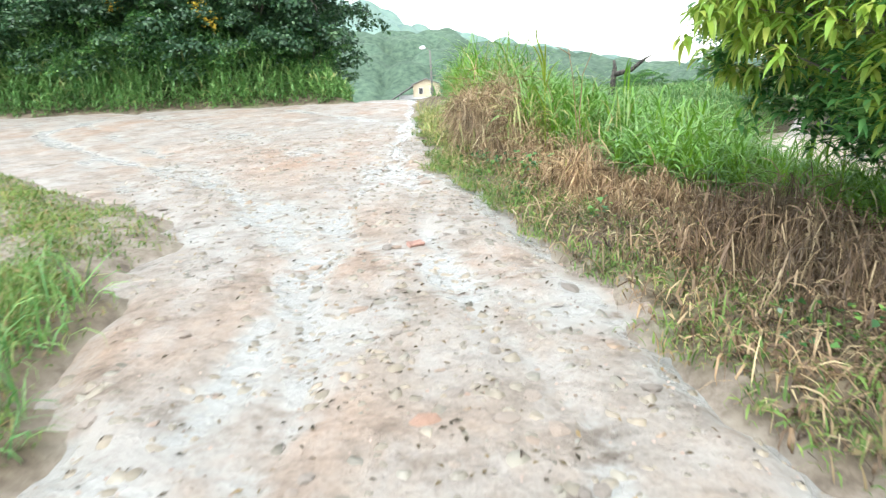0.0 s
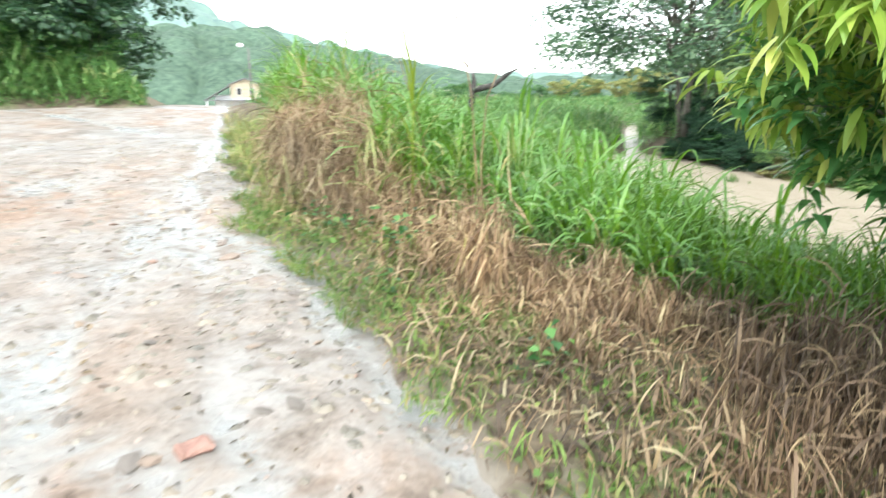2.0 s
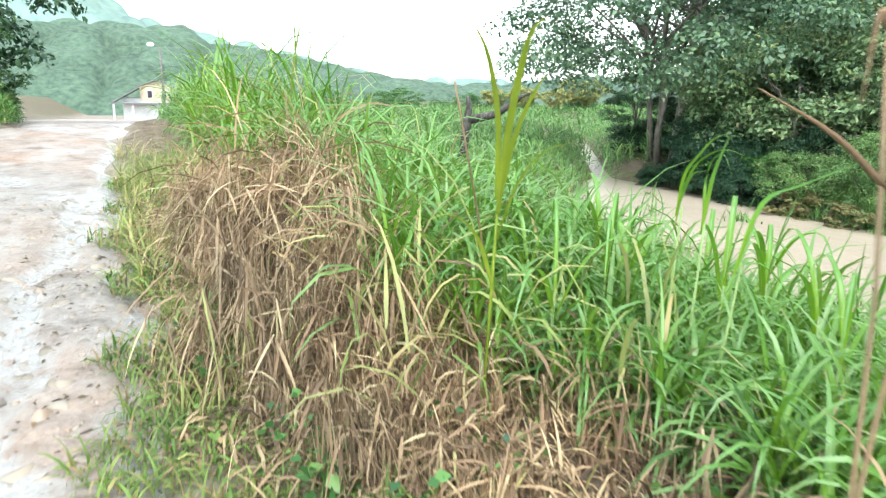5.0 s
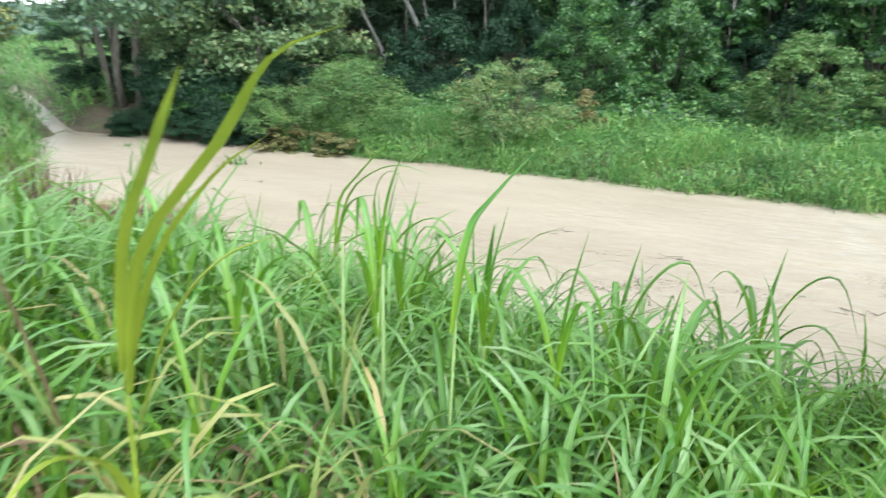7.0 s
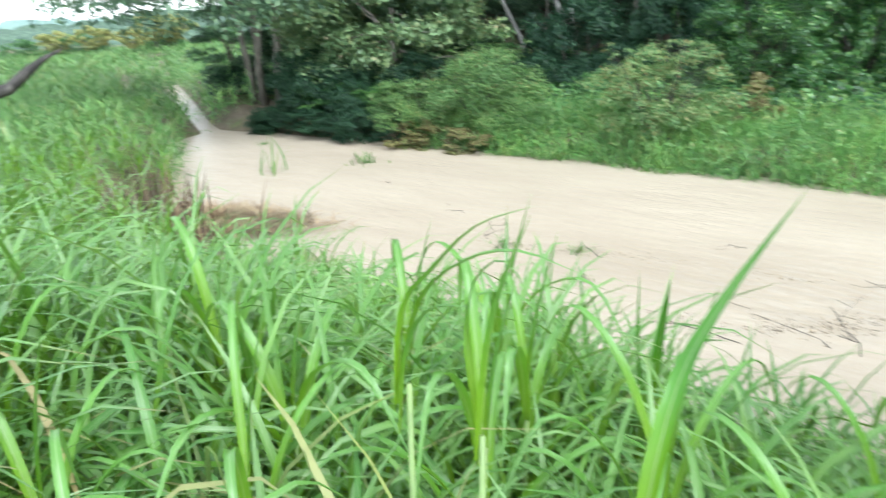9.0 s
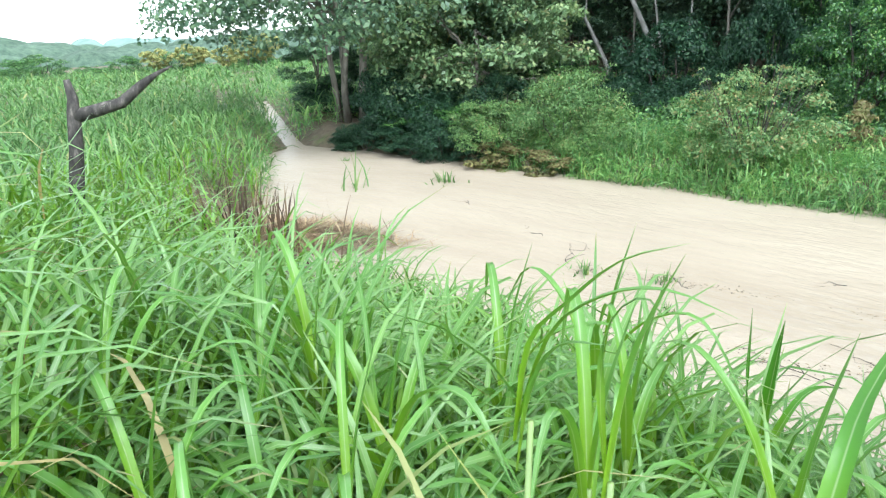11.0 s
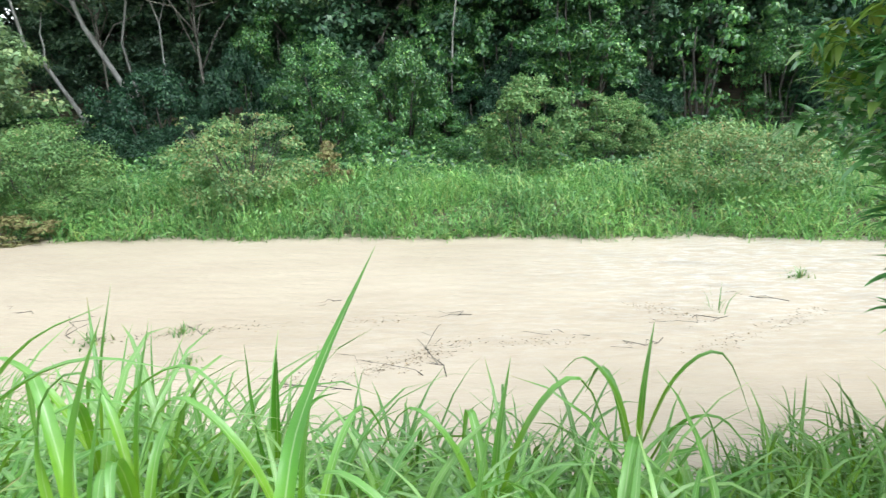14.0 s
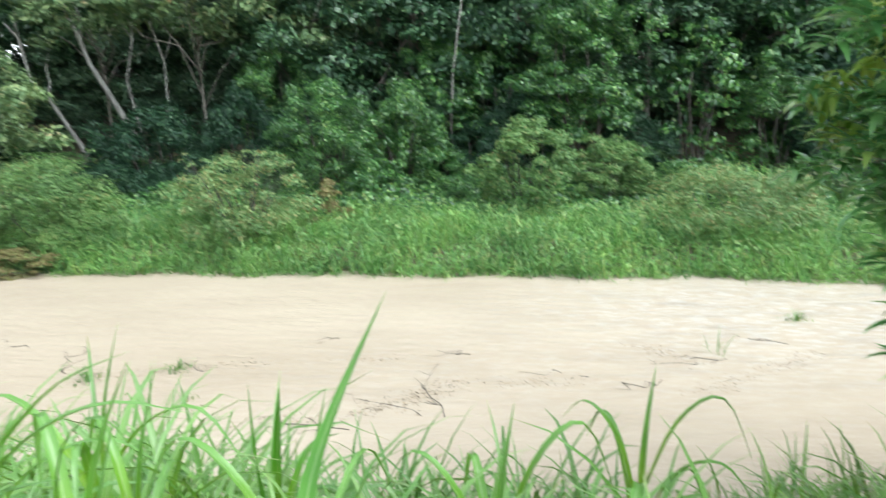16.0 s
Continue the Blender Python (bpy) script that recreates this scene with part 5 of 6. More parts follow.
def hill(name, dist, prof, mat, label, base=-6.0, depth=60, domes=300, dome_r=5.0, seed=1):
    """A wooded ridge: rows of azimuth and skyline elevation in degrees, covered with the domes of tree crowns."""
    r = rng(seed)
    az = np.arange(prof[0][0], prof[-1][0], 0.25)
    el = np.interp(az, [p[0] for p in prof], [p[1] for p in prof])
    back = np.linspace(-1, 0.35, 34)
    A, B = np.meshgrid(np.radians(az), back)
    top = 1.6 + dist * np.tan(np.radians(el))[None, :]
    rise = np.where(B < 0, 1 - np.abs(B) ** 1.6, 1 - B * 1.5)
    X, Y = (dist + depth * B) * np.sin(A), (dist + depth * B) * np.cos(A)
    Z = base + (top - dome_r * 0.4 - base) * rise
    lift = np.zeros_like(Z)
    pa, pb = r.uniform(az[0], az[-1], domes), r.uniform(-1, 0.1, domes)
    for a, b, s in zip(np.radians(pa), pb, r.uniform(0.6, 1.3, domes)):
        d2 = ((X - (dist + depth * b) * math.sin(a)) ** 2 + (Y - (dist + depth * b) * math.cos(a)) ** 2) / (dome_r * s) ** 2
        lift = np.maximum(lift, dome_r * s * 0.75 * np.sqrt(np.clip(1 - d2, 0, None)))
    lift = lift * np.clip((B + 1) * 7 - 0.6, 0, 1)
    v = np.stack([X, Y, Z + lift], -1).reshape(-1, 3)
    n = len(az)
    a = (np.arange(len(back) - 1)[:, None] * n + np.arange(n - 1)[None]).ravel()
    f = np.stack([a, a + 1, a + n + 1, a + n], 1)
    return tagged(mesh_object(name, v, f, mat, smooth=True), label, "hill", kind="structure")


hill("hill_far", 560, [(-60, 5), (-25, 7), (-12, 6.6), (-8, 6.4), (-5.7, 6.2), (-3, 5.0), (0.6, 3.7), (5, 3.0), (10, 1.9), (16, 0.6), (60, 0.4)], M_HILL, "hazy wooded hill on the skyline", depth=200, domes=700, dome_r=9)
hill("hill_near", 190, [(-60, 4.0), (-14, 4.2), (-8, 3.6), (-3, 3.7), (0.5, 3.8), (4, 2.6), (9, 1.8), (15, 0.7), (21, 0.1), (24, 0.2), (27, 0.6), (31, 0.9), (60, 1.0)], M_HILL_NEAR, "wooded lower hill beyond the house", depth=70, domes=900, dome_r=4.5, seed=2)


# ---- house and street lamp down the road ----
M_WALL = rough_stuff("cream_plaster", [(0.3, (0.6, 0.5, 0.36)), (0.7, (0.7, 0.6, 0.44))], 3, 0.2)
M_WHITE = rough_stuff("white_plaster", [(0.3, (0.66, 0.66, 0.64)), (0.7, (0.8, 0.8, 0.78))], 3, 0.2)
M_ROOF = rough_stuff("grey_roof_tiles", [(0.3, (0.14, 0.14, 0.14)), (0.7, (0.26, 0.26, 0.26))], 6, 0.5)
M_DARK = rough_stuff("dark_opening", [(0.3, (0.03, 0.03, 0.035)), (0.7, (0.06, 0.06, 0.065))], 4, 0.1, 0.3)
M_POLE = rough_stuff("weathered_pole", [(0.3, (0.1, 0.09, 0.085)), (0.7, (0.2, 0.19, 0.18))], 8, 0.3)
M_LAMP = rough_stuff("pale_lamp_shell", [(0.3, (0.75, 0.78, 0.8)), (0.7, (0.85, 0.86, 0.86))], 8, 0.05, 0.3)


def box(bm, x0, x1, y0, y1, z0, z1):
    m = Matrix.Translation(((x0 + x1) / 2, (y0 + y1) / 2, (z0 + z1) / 2)) @ Matrix.Diagonal((x1 - x0, y1 - y0, z1 - z0, 1))
    bmesh.ops.create_cube(bm, size=1, matrix=m)


def prism(bm, profile, y0, y1):
    a = [bm.verts.new((x, y0, z)) for x, z in profile]
    b = [bm.verts.new((x, y1, z)) for x, z in profile]
    n = len(profile)
    for i in range(n):
        bm.faces.new((a[i], a[(i + 1) % n], b[(i + 1) % n], b[i]))
    bm.faces.new(list(reversed(a)))
    bm.faces.new(b)


def house():
    z0 = float(land(-3.5, 103)) - 0.1
    ob = empty("house", pose(-3.4, 100, z0), "cream two-storey house with a grey tiled veranda roof", "house")
    up = 2.9 - z0 - 2.6
    bm = bmesh.new()
    box(bm, -3.6, 3.0, 1.5, 7, 0, 2.9)
    part("ground_floor", bm, M_WHITE, ob, "white plastered ground floor")
    bm = bmesh.new()
    prism(bm, [(-1.5, 2.6), (2.5, 2.6), (2.5, 4.35), (0.5, 5.1), (-1.5, 4.35)], 1.4, 6.5)
    part("upper_wall", bm, M_WALL, ob, "cream plaster gable wall")
    bm = bmesh.new()
    prism(bm, [(-1.8, 4.3), (0.5, 5.16), (2.8, 4.3), (2.8, 4.42), (0.5, 5.3), (-1.8, 4.42)], 1.0, 6.9)
    part("gable_roof", bm, M_ROOF, ob)
    bm = bmesh.new()
    for s in (-1, 1):
        prism(bm, [(0.5 + s * 2.0, 4.2), (0.5 + s * 5.4, 2.25), (0.5 + s * 5.4, 2.37), (0.5 + s * 2.0, 4.34)], 0.2, 7.6)
    prism(bm, [(-5.0, 2.2), (5.8, 2.2), (5.8, 2.32), (-5.0, 2.32)], 0.0, 1.5)
    bmesh.ops.recalc_face_normals(bm, faces=bm.faces[:])
    part("veranda_roof", bm, M_ROOF, ob, "grey tiled veranda roof")
    for x in (-0.35, 1.35):
        bm = bmesh.new()
        box(bm, x - 0.28, x + 0.28, 1.34, 1.42, 3.0, 3.85)
        w = part("window", bm, M_DARK, ob)
        bm = bmesh.new()
        for dx in (-0.31, 0.31):
            box(bm, x + dx - 0.04, x + dx + 0.04, 1.30, 1.40, 2.95, 3.9)
        box(bm, x - 0.35, x + 0.35, 1.28, 1.40, 3.86, 3.94)
        part("window_frame", bm, M_WHITE, w)
    for x in (-4.6, -2.4, 0.5, 3.2, 5.4):
        bm = bmesh.new()
        box(bm, x - 0.11, x + 0.11, 0.25, 0.47, 0, 2.22)
        part("post", bm, M_WHITE, ob)
    return ob


house()


def street_lamp():
    x, y = -1.95, 98.0
    z = float(land(x, y)) - 0.2
    ob = empty("street_lamp", pose(x, y, z), "slender roadside pole with a pale lamp head", "street lamp")
    top = 6.2 - z
    bm = bmesh.new()
    limb(bm, [(0, 0, 0), (-0.05, 0, top * 0.5), (-0.12, 0, top)], [0.17, 0.14, 0.11], 8)
    part("pole", bm, M_POLE, ob)
    bm = bmesh.new()
    limb(bm, [(-0.12, 0, top - 0.2), (-0.5, 0, top + 0.25), (-0.95, 0, top + 0.4)], [0.05, 0.045, 0.04], 6)
    part("arm", bm, M_POLE, ob)
    bm = bmesh.new()
    bmesh.ops.create_uvsphere(bm, u_segments=10, v_segments=6, radius=0.5, matrix=Matrix.Translation((-1.15, 0, top + 0.4)) @ Matrix.Diagonal((0.9, 0.5, 0.55, 1)))
    part("lamp_head", bm, M_LAMP, ob, "pale lamp head")


street_lamp()

# ---- small trees far out on the floodplain ----
M_BLOSSOM = foliage("yellow_petal", [(0.0, (0.6, 0.42, 0.05)), (1.0, (0.75, 0.55, 0.08))], 0.6, 0.3, 0.3, 2.0)
M_LEAF_GOLD = foliage("golden_leaf", [(0.0, (0.24, 0.32, 0.13)), (0.5, (0.38, 0.4, 0.16)), (1.0, (0.52, 0.45, 0.18))], 0.6, 0.3, 0.3, 0.2)
gold = put(tree("yellow_tree", 151, 3.4, 1.9, 0.1, "golden-leaved small tree on the floodplain", M_LEAF_GOLD, M_BARK, clumps=40, per=45, size=0.3, bottom=0.3), 37.4, 66)
for x, y, a, sc in ((34.6, 65, 80, 0.8), (32.6, 68, 30, 0.9), (41.5, 69, 200, 1.1), (30.4, 70, 140, 0.8)):
    again(gold, x, y, a, sc, 0.9)
again(gold, 39.6, 67, 160, 0.85)
for i in range(16):
    again(vine, 20 + i * 2.6, 74 + 3 * math.sin(i * 2.1), i * 60, 1.0 + 0.4 * math.sin(i * 1.7), 0.6, 0.7)
for i in range(9):
    again(vine, 4 + i * 2.3, 84 + 3 * math.sin(i * 2.4), i * 75, 1.0 + 0.3 * math.sin(i * 1.7), 0.6, 0.7)


# ---- stones and litter on the road ----
def stone_mesh(seed, squash):
    r = rng(seed)
    bm = bmesh.new()
    bmesh.ops.create_icosphere(bm, subdivisions=1, radius=1.0)
    for v in bm.verts:
        v.co *= r.uniform(0.7, 1.15)
        v.co.z *= squash
    me = bpy.data.meshes.new("stone")
    bm.to_mesh(me)
    bm.free()
    me.materials.append(M_STONE_MIX)
    return me


def stone_mix():
    m, nt, b = material("mixed_road_stone", 0.55, 0.5)
    info = nt.nodes.new("ShaderNodeObjectInfo")
    col = ramp(nt, info.outputs["Random"], [(0.0, (0.22, 0.19, 0.165)), (0.35, (0.31, 0.265, 0.23)), (0.65, (0.36, 0.27, 0.21)), (0.88, (0.38, 0.345, 0.31)), (1.0, (0.36, 0.22, 0.16))])
    grain = tex_noise(nt, 18, 6, 0.7)
    col = mix(nt, 0.6, col, ramp(nt, grain, [(0.3, (0.6, 0.6, 0.6)), (0.7, (1.25, 1.25, 1.25))]), "MULTIPLY")
    nt.links.new(col, b.inputs["Base Color"])
    nt.links.new(bump(nt, grain, 0.5, 0.3), b.inputs["Normal"])
    return m


M_STONE_MIX = stone_mix()
STONES = [stone_mesh(200 + k, q) for k, q in enumerate((0.45, 0.55, 0.4, 0.6, 0.5))]
r = rng(77)
made = 0
while made < 290:
    x, y = r.uniform(-3.6, 1.9), r.uniform(0.4, 9.5)
    if not bool(is_road(np.array(x), np.array(y))) or r.uniform() > 0.35 + 0.65 * math.exp(-((x + 0.2) / 1.3) ** 2):
        continue
    s = 0.014 + 0.05 * r.uniform() ** 3.5
    st = new("stone", STONES[made % 5])
    st.parent = road
    st.matrix_basis = pose(x, y, float(road_top(np.array(x), np.array(y))) + s * 0.05, r.uniform(-15, 15), r.uniform(-15, 15), r.uniform(0, 360)) @ Matrix.Diagonal((s * r.uniform(0.9, 1.5), s, s * 0.75, 1))
    made += 1
M_BRICK = rough_stuff("broken_brick", [(0.3, (0.26, 0.14, 0.11)), (0.7, (0.4, 0.25, 0.2))], 30, 0.5, 0.7)


def brick_mesh():
    bm = bmesh.new()
    box(bm, -0.06, 0.06, -0.05, 0.05, -0.02, 0.022)
    bmesh.ops.bevel(bm, geom=bm.edges[:], offset=0.008, segments=1, affect="EDGES")
    rr = rng(88)
    for v in bm.verts:
        v.co += Vector(rr.normal(0, 0.009, 3))
    me = bpy.data.meshes.new("brick")
    bm.to_mesh(me)
    bm.free()
    me.materials.append(M_BRICK)
    return me


brick = new("brick", brick_mesh())
brick.parent = road
brick.matrix_basis = pose(-0.205, 4.83, float(road_top(np.array(-0.205), np.array(4.83))) + 0.01, 4, -5, 25)
for k, (x, y, s, a) in enumerate(((-0.434, 4.8, 0.06, 70), (0.185, 5.04, 0.055, 120), (-0.966, 4.45, 0.05, 30), (-0.19, 7.27, 0.08, 10), (0.62, 1.7, 0.05, 60))):
    st = new("stone", STONES[k % 5])
    st.parent = road
    st.matrix_basis = pose(x, y, float(road_top(np.array(x), np.array(y))) + 0.005, 5, -6, a) @ Matrix.Diagonal((s * 1.2, s * 0.9, s * 0.7, 1))

M_LITTER = foliage("leaf_litter", [(0.0, (0.05, 0.04, 0.03)), (0.5, (0.12, 0.09, 0.06)), (0.8, (0.2, 0.15, 0.09)), (1.0, (0.3, 0.2, 0.1))], 0.7, 0.3, 0.1, 2.0)


def road_litter(name, seed, n, label, size):
    r = rng(seed)
    x, y = r.uniform(-3.8, 1.9, n * 3), r.uniform(0.2, 11, n * 3)
    k = is_road(x, y) & (r.uniform(0, 1, n * 3) < 0.18 + 0.8 * np.clip(tufty(x, y, 0.55, 9), 0, 1) * np.exp(-((x - 0.15 + 0.06 * y) / 0.9) ** 2))
    x, y = x[k][:n], y[k][:n]
    p = np.stack([x, y, road_top(x, y) + 0.008], 1)
    v, f = leaves(p, np.tile(np.array([0, 0, 2.2]), (len(p), 1)), size, 0.4, seed + 1)
    return tagged(mesh_object(name, v, f, M_LITTER), label, "leaf litter", kind="stuff")


road_litter("leaf_litter", 81, 1300, "dark wet leaves and twigs washed onto the road", 0.042)


def cobble_bed():
    """Stones sunk in the clay, far too many to count."""
    r = rng(85)
    n = 15000
    x, y = r.uniform(-4.5, 2.0, n), r.uniform(0.0, 13, n)
    d = 0.6 * np.clip(tufty(x, y, 0.7, 11) + 0.35 * np.exp(-((x - 0.2 + 0.05 * y) / 1.0) ** 2), 0.08, 1)
    k = is_road(x, y) & (r.uniform(0, 1, n) < d)
    x, y = x[k], y[k]
    n = len(x)
    s = 0.012 + 0.06 * r.uniform(0, 1, n) ** 2
    z = road_top(x, y) - s * 0.12
    turn, asp = r.uniform(0, 6.28, n), r.uniform(0.5, 1.0, n)
    ring = np.linspace(0, 2 * math.pi, 7, endpoint=False)
    rad = s[:, None] * r.uniform(0.75, 1.25, (n, 7))
    lx, ly = rad * np.cos(ring), rad * np.sin(ring) * asp[:, None]
    X = x[:, None] + lx * np.cos(turn)[:, None] - ly * np.sin(turn)[:, None]
    Y = y[:, None] + lx * np.sin(turn)[:, None] + ly * np.cos(turn)[:, None]
    low = np.stack([X, Y, np.repeat((z - s * 0.15)[:, None], 7, 1)], -1)
    tilt = r.normal(0, 0.25, (n, 2))
    f = 0.62
    hx, hy = x[:, None] + (X - x[:, None]) * f, y[:, None] + (Y - y[:, None]) * f
    top = np.stack([hx, hy, (z + s * 0.2)[:, None] + tilt[:, :1] * (hx - x[:, None]) + tilt[:, 1:] * (hy - y[:, None])], -1)
    v = np.concatenate([low, top], 1).reshape(-1, 3)
    o = (np.arange(n) * 14)[:, None]
    faces = []
    for i in range(7):
        j = (i + 1) % 7
        faces += [(o + np.array([[i, j, 7 + j, 7 + i]]))]
    for i in (1, 3):
        faces += [(o + np.array([[7, 7 + i, 8 + i, 9 + i]]))]
    q = np.concatenate(faces)
    return tagged(mesh_object("sunken_stones", v, q, M_COBBLE), "wet stones half sunk in the clay road", "stones", kind="stuff")


M_COBBLE = foliage("sunken_stone", [(0.0, (0.2, 0.175, 0.15)), (0.25, (0.255, 0.22, 0.19)), (0.6, (0.285, 0.245, 0.215)), (0.9, (0.3, 0.275, 0.25)), (1.0, (0.29, 0.205, 0.155))], 0.4, 0.5, 0.0, 2.5)
cobble_bed()
r = rng(83)
n = 2600
x, y = r.uniform(-4, 1.9, n), r.uniform(0.2, 12, n)
k = is_road(x, y)
x, y = x[k], y[k]
p = np.stack([x, y, road_top(x, y) + 0.003], 1)
v, f = leaves(p, np.tile(np.array([0, 0, 1.0]), (len(p), 1)), 0.022, 0.8, 84)
tagged(mesh_object("gravel", v, f, M_STONE), "small sharp gravel in the clay road", "gravel", kind="stuff")


# ---- plants by hand: leaning leaves, stalks, broad-leaved weeds ----
def strap(bm, pts, widths, fold=0.25):
    """A broad leaf through the points, folded along its midrib."""
    rows = []
    for i, p in enumerate(pts):
        p = Vector(p)
        d = (Vector(pts[min(i + 1, len(pts) - 1)]) - Vector(pts[max(i - 1, 0)])).normalized()
        s = d.cross(Vector((0, 0, 1)))
        s = s.normalized() if s.length > 1e-4 else Vector((1, 0, 0))
        up = s.cross(d)
        w = widths[i] * 0.5
        rows.append([bm.verts.new(p - s * w + up * w * fold * 2), bm.verts.new(p), bm.verts.new(p + s * w + up * w * fold * 2)])
    for a, b in zip(rows, rows[1:]):
        for j in range(2):
            f = bm.faces.new((a[j], a[j + 1], b[j + 1], b[j]))
            f.smooth = True


def curve_pts(ctrl, n=12):
    """Points on a smooth curve through the control points."""
    c = [Vector(p) for p in ctrl]
    c = [c[0] * 2 - c[1]] + c + [c[-1] * 2 - c[-2]]
    out = []
    m = len(ctrl) - 1
    for i in range(n + 1):
        u = i / n * m
        k = min(int(u), m - 1)
        t = u - k
        p0, p1, p2, p3 = c[k:k + 4]
        out.append(0.5 * (2 * p1 + (p2 - p0) * t + (2 * p0 - 5 * p1 + 4 * p2 - p3) * t * t + (3 * p1 - p0 - 3 * p2 + p3) * t ** 3))
    return out


M_BLADE = blade_leaf("broad_grass_blade", ((0.19, 0.36, 0.02), (0.25, 0.42, 0.035)), ((0.085, 0.25, 0.02), (0.15, 0.34, 0.045)), ((0.1, 0.27, 0.055), (0.22, 0.39, 0.15)), (0.2, 0.17, 0.08), 0.34, 0.6, 0.34, 3.0)
# dark outer half: the blade standing against the light, put into its colour
M_BLADE_UPRIGHT = blade_leaf("upright_grass_blade", ((0.22, 0.4, 0.02), (0.24, 0.42, 0.03)), ((0.09, 0.28, 0.02), (0.1, 0.29, 0.025)), ((0.055, 0.17, 0.02), (0.06, 0.18, 0.025)), (0.14, 0.11, 0.06), 0.35, 0.5, 0.4, 3.0)
M_BLADE_YELLOW = foliage("yellowing_grass_blade", [(0.0, (0.22, 0.36, 0.035)), (1.0, (0.4, 0.4, 0.05))], 0.45, 0.45, 0.35, 3.0)


def grass_plant(name, foot, stem_top, leaf_list, label, mat, stem_r=0.006):
    """A cane-grass plant: a stem and leaves, each a list of control points (absolute) with its greatest width."""
    z = float(land(foot[0], foot[1])) - 0.03
    ob = empty(name, pose(foot[0], foot[1], z), label, "grass plant")
    o = Vector((foot[0], foot[1], z))
    bm = bmesh.new()
    limb(bm, [(0, 0, 0), tuple((Vector(stem_top) - o) * 0.5), tuple(Vector(stem_top) - o)], [stem_r * 1.3, stem_r * 1.1, stem_r * 0.8], 6)
    part("stem", bm, mat, ob)
    for ctrl, w in leaf_list:
        pts = [p - o for p in curve_pts(ctrl)]
        n = len(pts)
        bm = bmesh.new()
        strap(bm, pts, [w * min(0.55 + 2.5 * i / n, 1) * max(0.03, 1 - (i / (n - 1)) ** 2.4) for i in range(n)])
        mark_blades(part("leaf", bm, mat, ob), n, 3)
    return ob


grass_plant("grass_plant", (2.16, 7.53), (2.25, 7.52, 1.3), [([(2.22, 7.52, 1.25), (2.31, 7.51, 1.53), (2.51, 7.51, 1.6), (2.85, 7.45, 1.73)], 0.03)], "single broad upright grass blade in the bank grass", M_BLADE_UPRIGHT)
grass_plant("grass_plant", (1.3, 7.86), (1.28, 7.74, 1.6), [
    ([(1.28, 7.74, 1.5), (1.25, 7.63, 1.78), (1.14, 7.34, 2.0), (1.12, 7.24, 2.1), (1.12, 7.15, 2.135)], 0.026),
    ([(1.28, 7.74, 1.52), (1.27, 7.62, 1.77), (1.25, 7.46, 1.93), (1.24, 7.35, 2.0)], 0.02),
    ([(1.27, 7.74, 1.55), (1.2, 7.6, 1.82), (1.03, 7.32, 2.02), (0.89, 7.13, 2.11)], 0.02),
    ([(1.28, 7.74, 1.4), (1.33, 7.68, 1.62), (1.39, 7.6, 1.74), (1.46, 7.52, 1.78)], 0.024),
    ([(1.28, 7.76, 1.2), (1.18, 7.7, 1.42), (1.06, 7.66, 1.52), (0.94, 7.63, 1.5)], 0.024),
], "yellow-tipped grass plant leaning over the bank", M_BLADE_YELLOW)


def arching(foot, top, reach, seed, label, width=0.036, count=7):
    """A tall plant whose leaves rise from the stem and arch over on all sides."""
    r = rng(seed)
    f, t = Vector((foot[0], foot[1], float(land(foot[0], foot[1])))), Vector(top)
    ll = []
    for i in range(count):
        s = f.lerp(t, 0.45 + 0.5 * i / (count - 1))
        a = i * 2.6 + r.uniform(-0.4, 0.4)
        d = Vector((math.sin(a), math.cos(a), 0)) * reach * r.uniform(0.7, 1.15)
        up = r.uniform(0.28, 0.5)
        ll.append(([tuple(s), tuple(s + d * 0.3 + Vector((0, 0, up * 0.75))), tuple(s + d * 0.68 + Vector((0, 0, up))), tuple(s + d + Vector((0, 0, up * r.uniform(0.3, 0.8))))], width * r.uniform(0.8, 1.1)))
    ll.append(([tuple(t), tuple(t + Vector((0.03, -0.02, 0.25))), tuple(t + Vector((0.08, -0.06, 0.5)))], width * 0.8))
    return grass_plant("grass_plant", foot, top, ll, label, M_BLADE, 0.008)


grass_plant("grass_plant", (2.3, 8.0), (2.3, 7.95, 1.45), [
    ([(2.3, 7.98, 1.4), (2.3, 7.95, 1.59), (2.3, 7.88, 1.68), (2.3, 7.8, 1.76), (2.31, 7.71, 1.8)], 0.022),
    ([(2.3, 7.98, 1.42), (2.31, 7.92, 1.61), (2.32, 7.84, 1.69), (2.33, 7.75, 1.72), (2.34, 7.65, 1.7)], 0.02),
    ([(2.29, 7.97, 1.35), (2.3, 7.95, 1.5), (2.3, 7.9, 1.6), (2.3, 7.81, 1.63)], 0.024),
], "tall grass plant with long arching leaves over the water", M_BLADE, 0.007)
grass_plant("grass_plant", (2.3, 7.83), (2.3, 7.8, 1.4), [
    ([(2.3, 7.81, 1.35), (2.3, 7.78, 1.58), (2.3, 7.75, 1.69), (2.3, 7.71, 1.79)], 0.026),
    ([(2.3, 7.81, 1.4), (2.31, 7.83, 1.55), (2.32, 7.82, 1.66), (2.33, 7.77, 1.7), (2.34, 7.72, 1.62)], 0.014),
], "upright grass plant beside the arching one", M_BLADE, 0.007)
arching((3.42, 8.55), (3.45, 8.45, 0.95), 0.55, 341, "tall arching grass plant above the bank grass", 0.034)
arching((3.15, 8.75), (3.2, 8.7, 0.9), 0.5, 342, "arching broad-leaved grass plant on the bank")
arching((2.7, 7.0), (2.72, 6.98, 0.8), 0.6, 343, "low broad-leaved grass plant spreading over the bank")
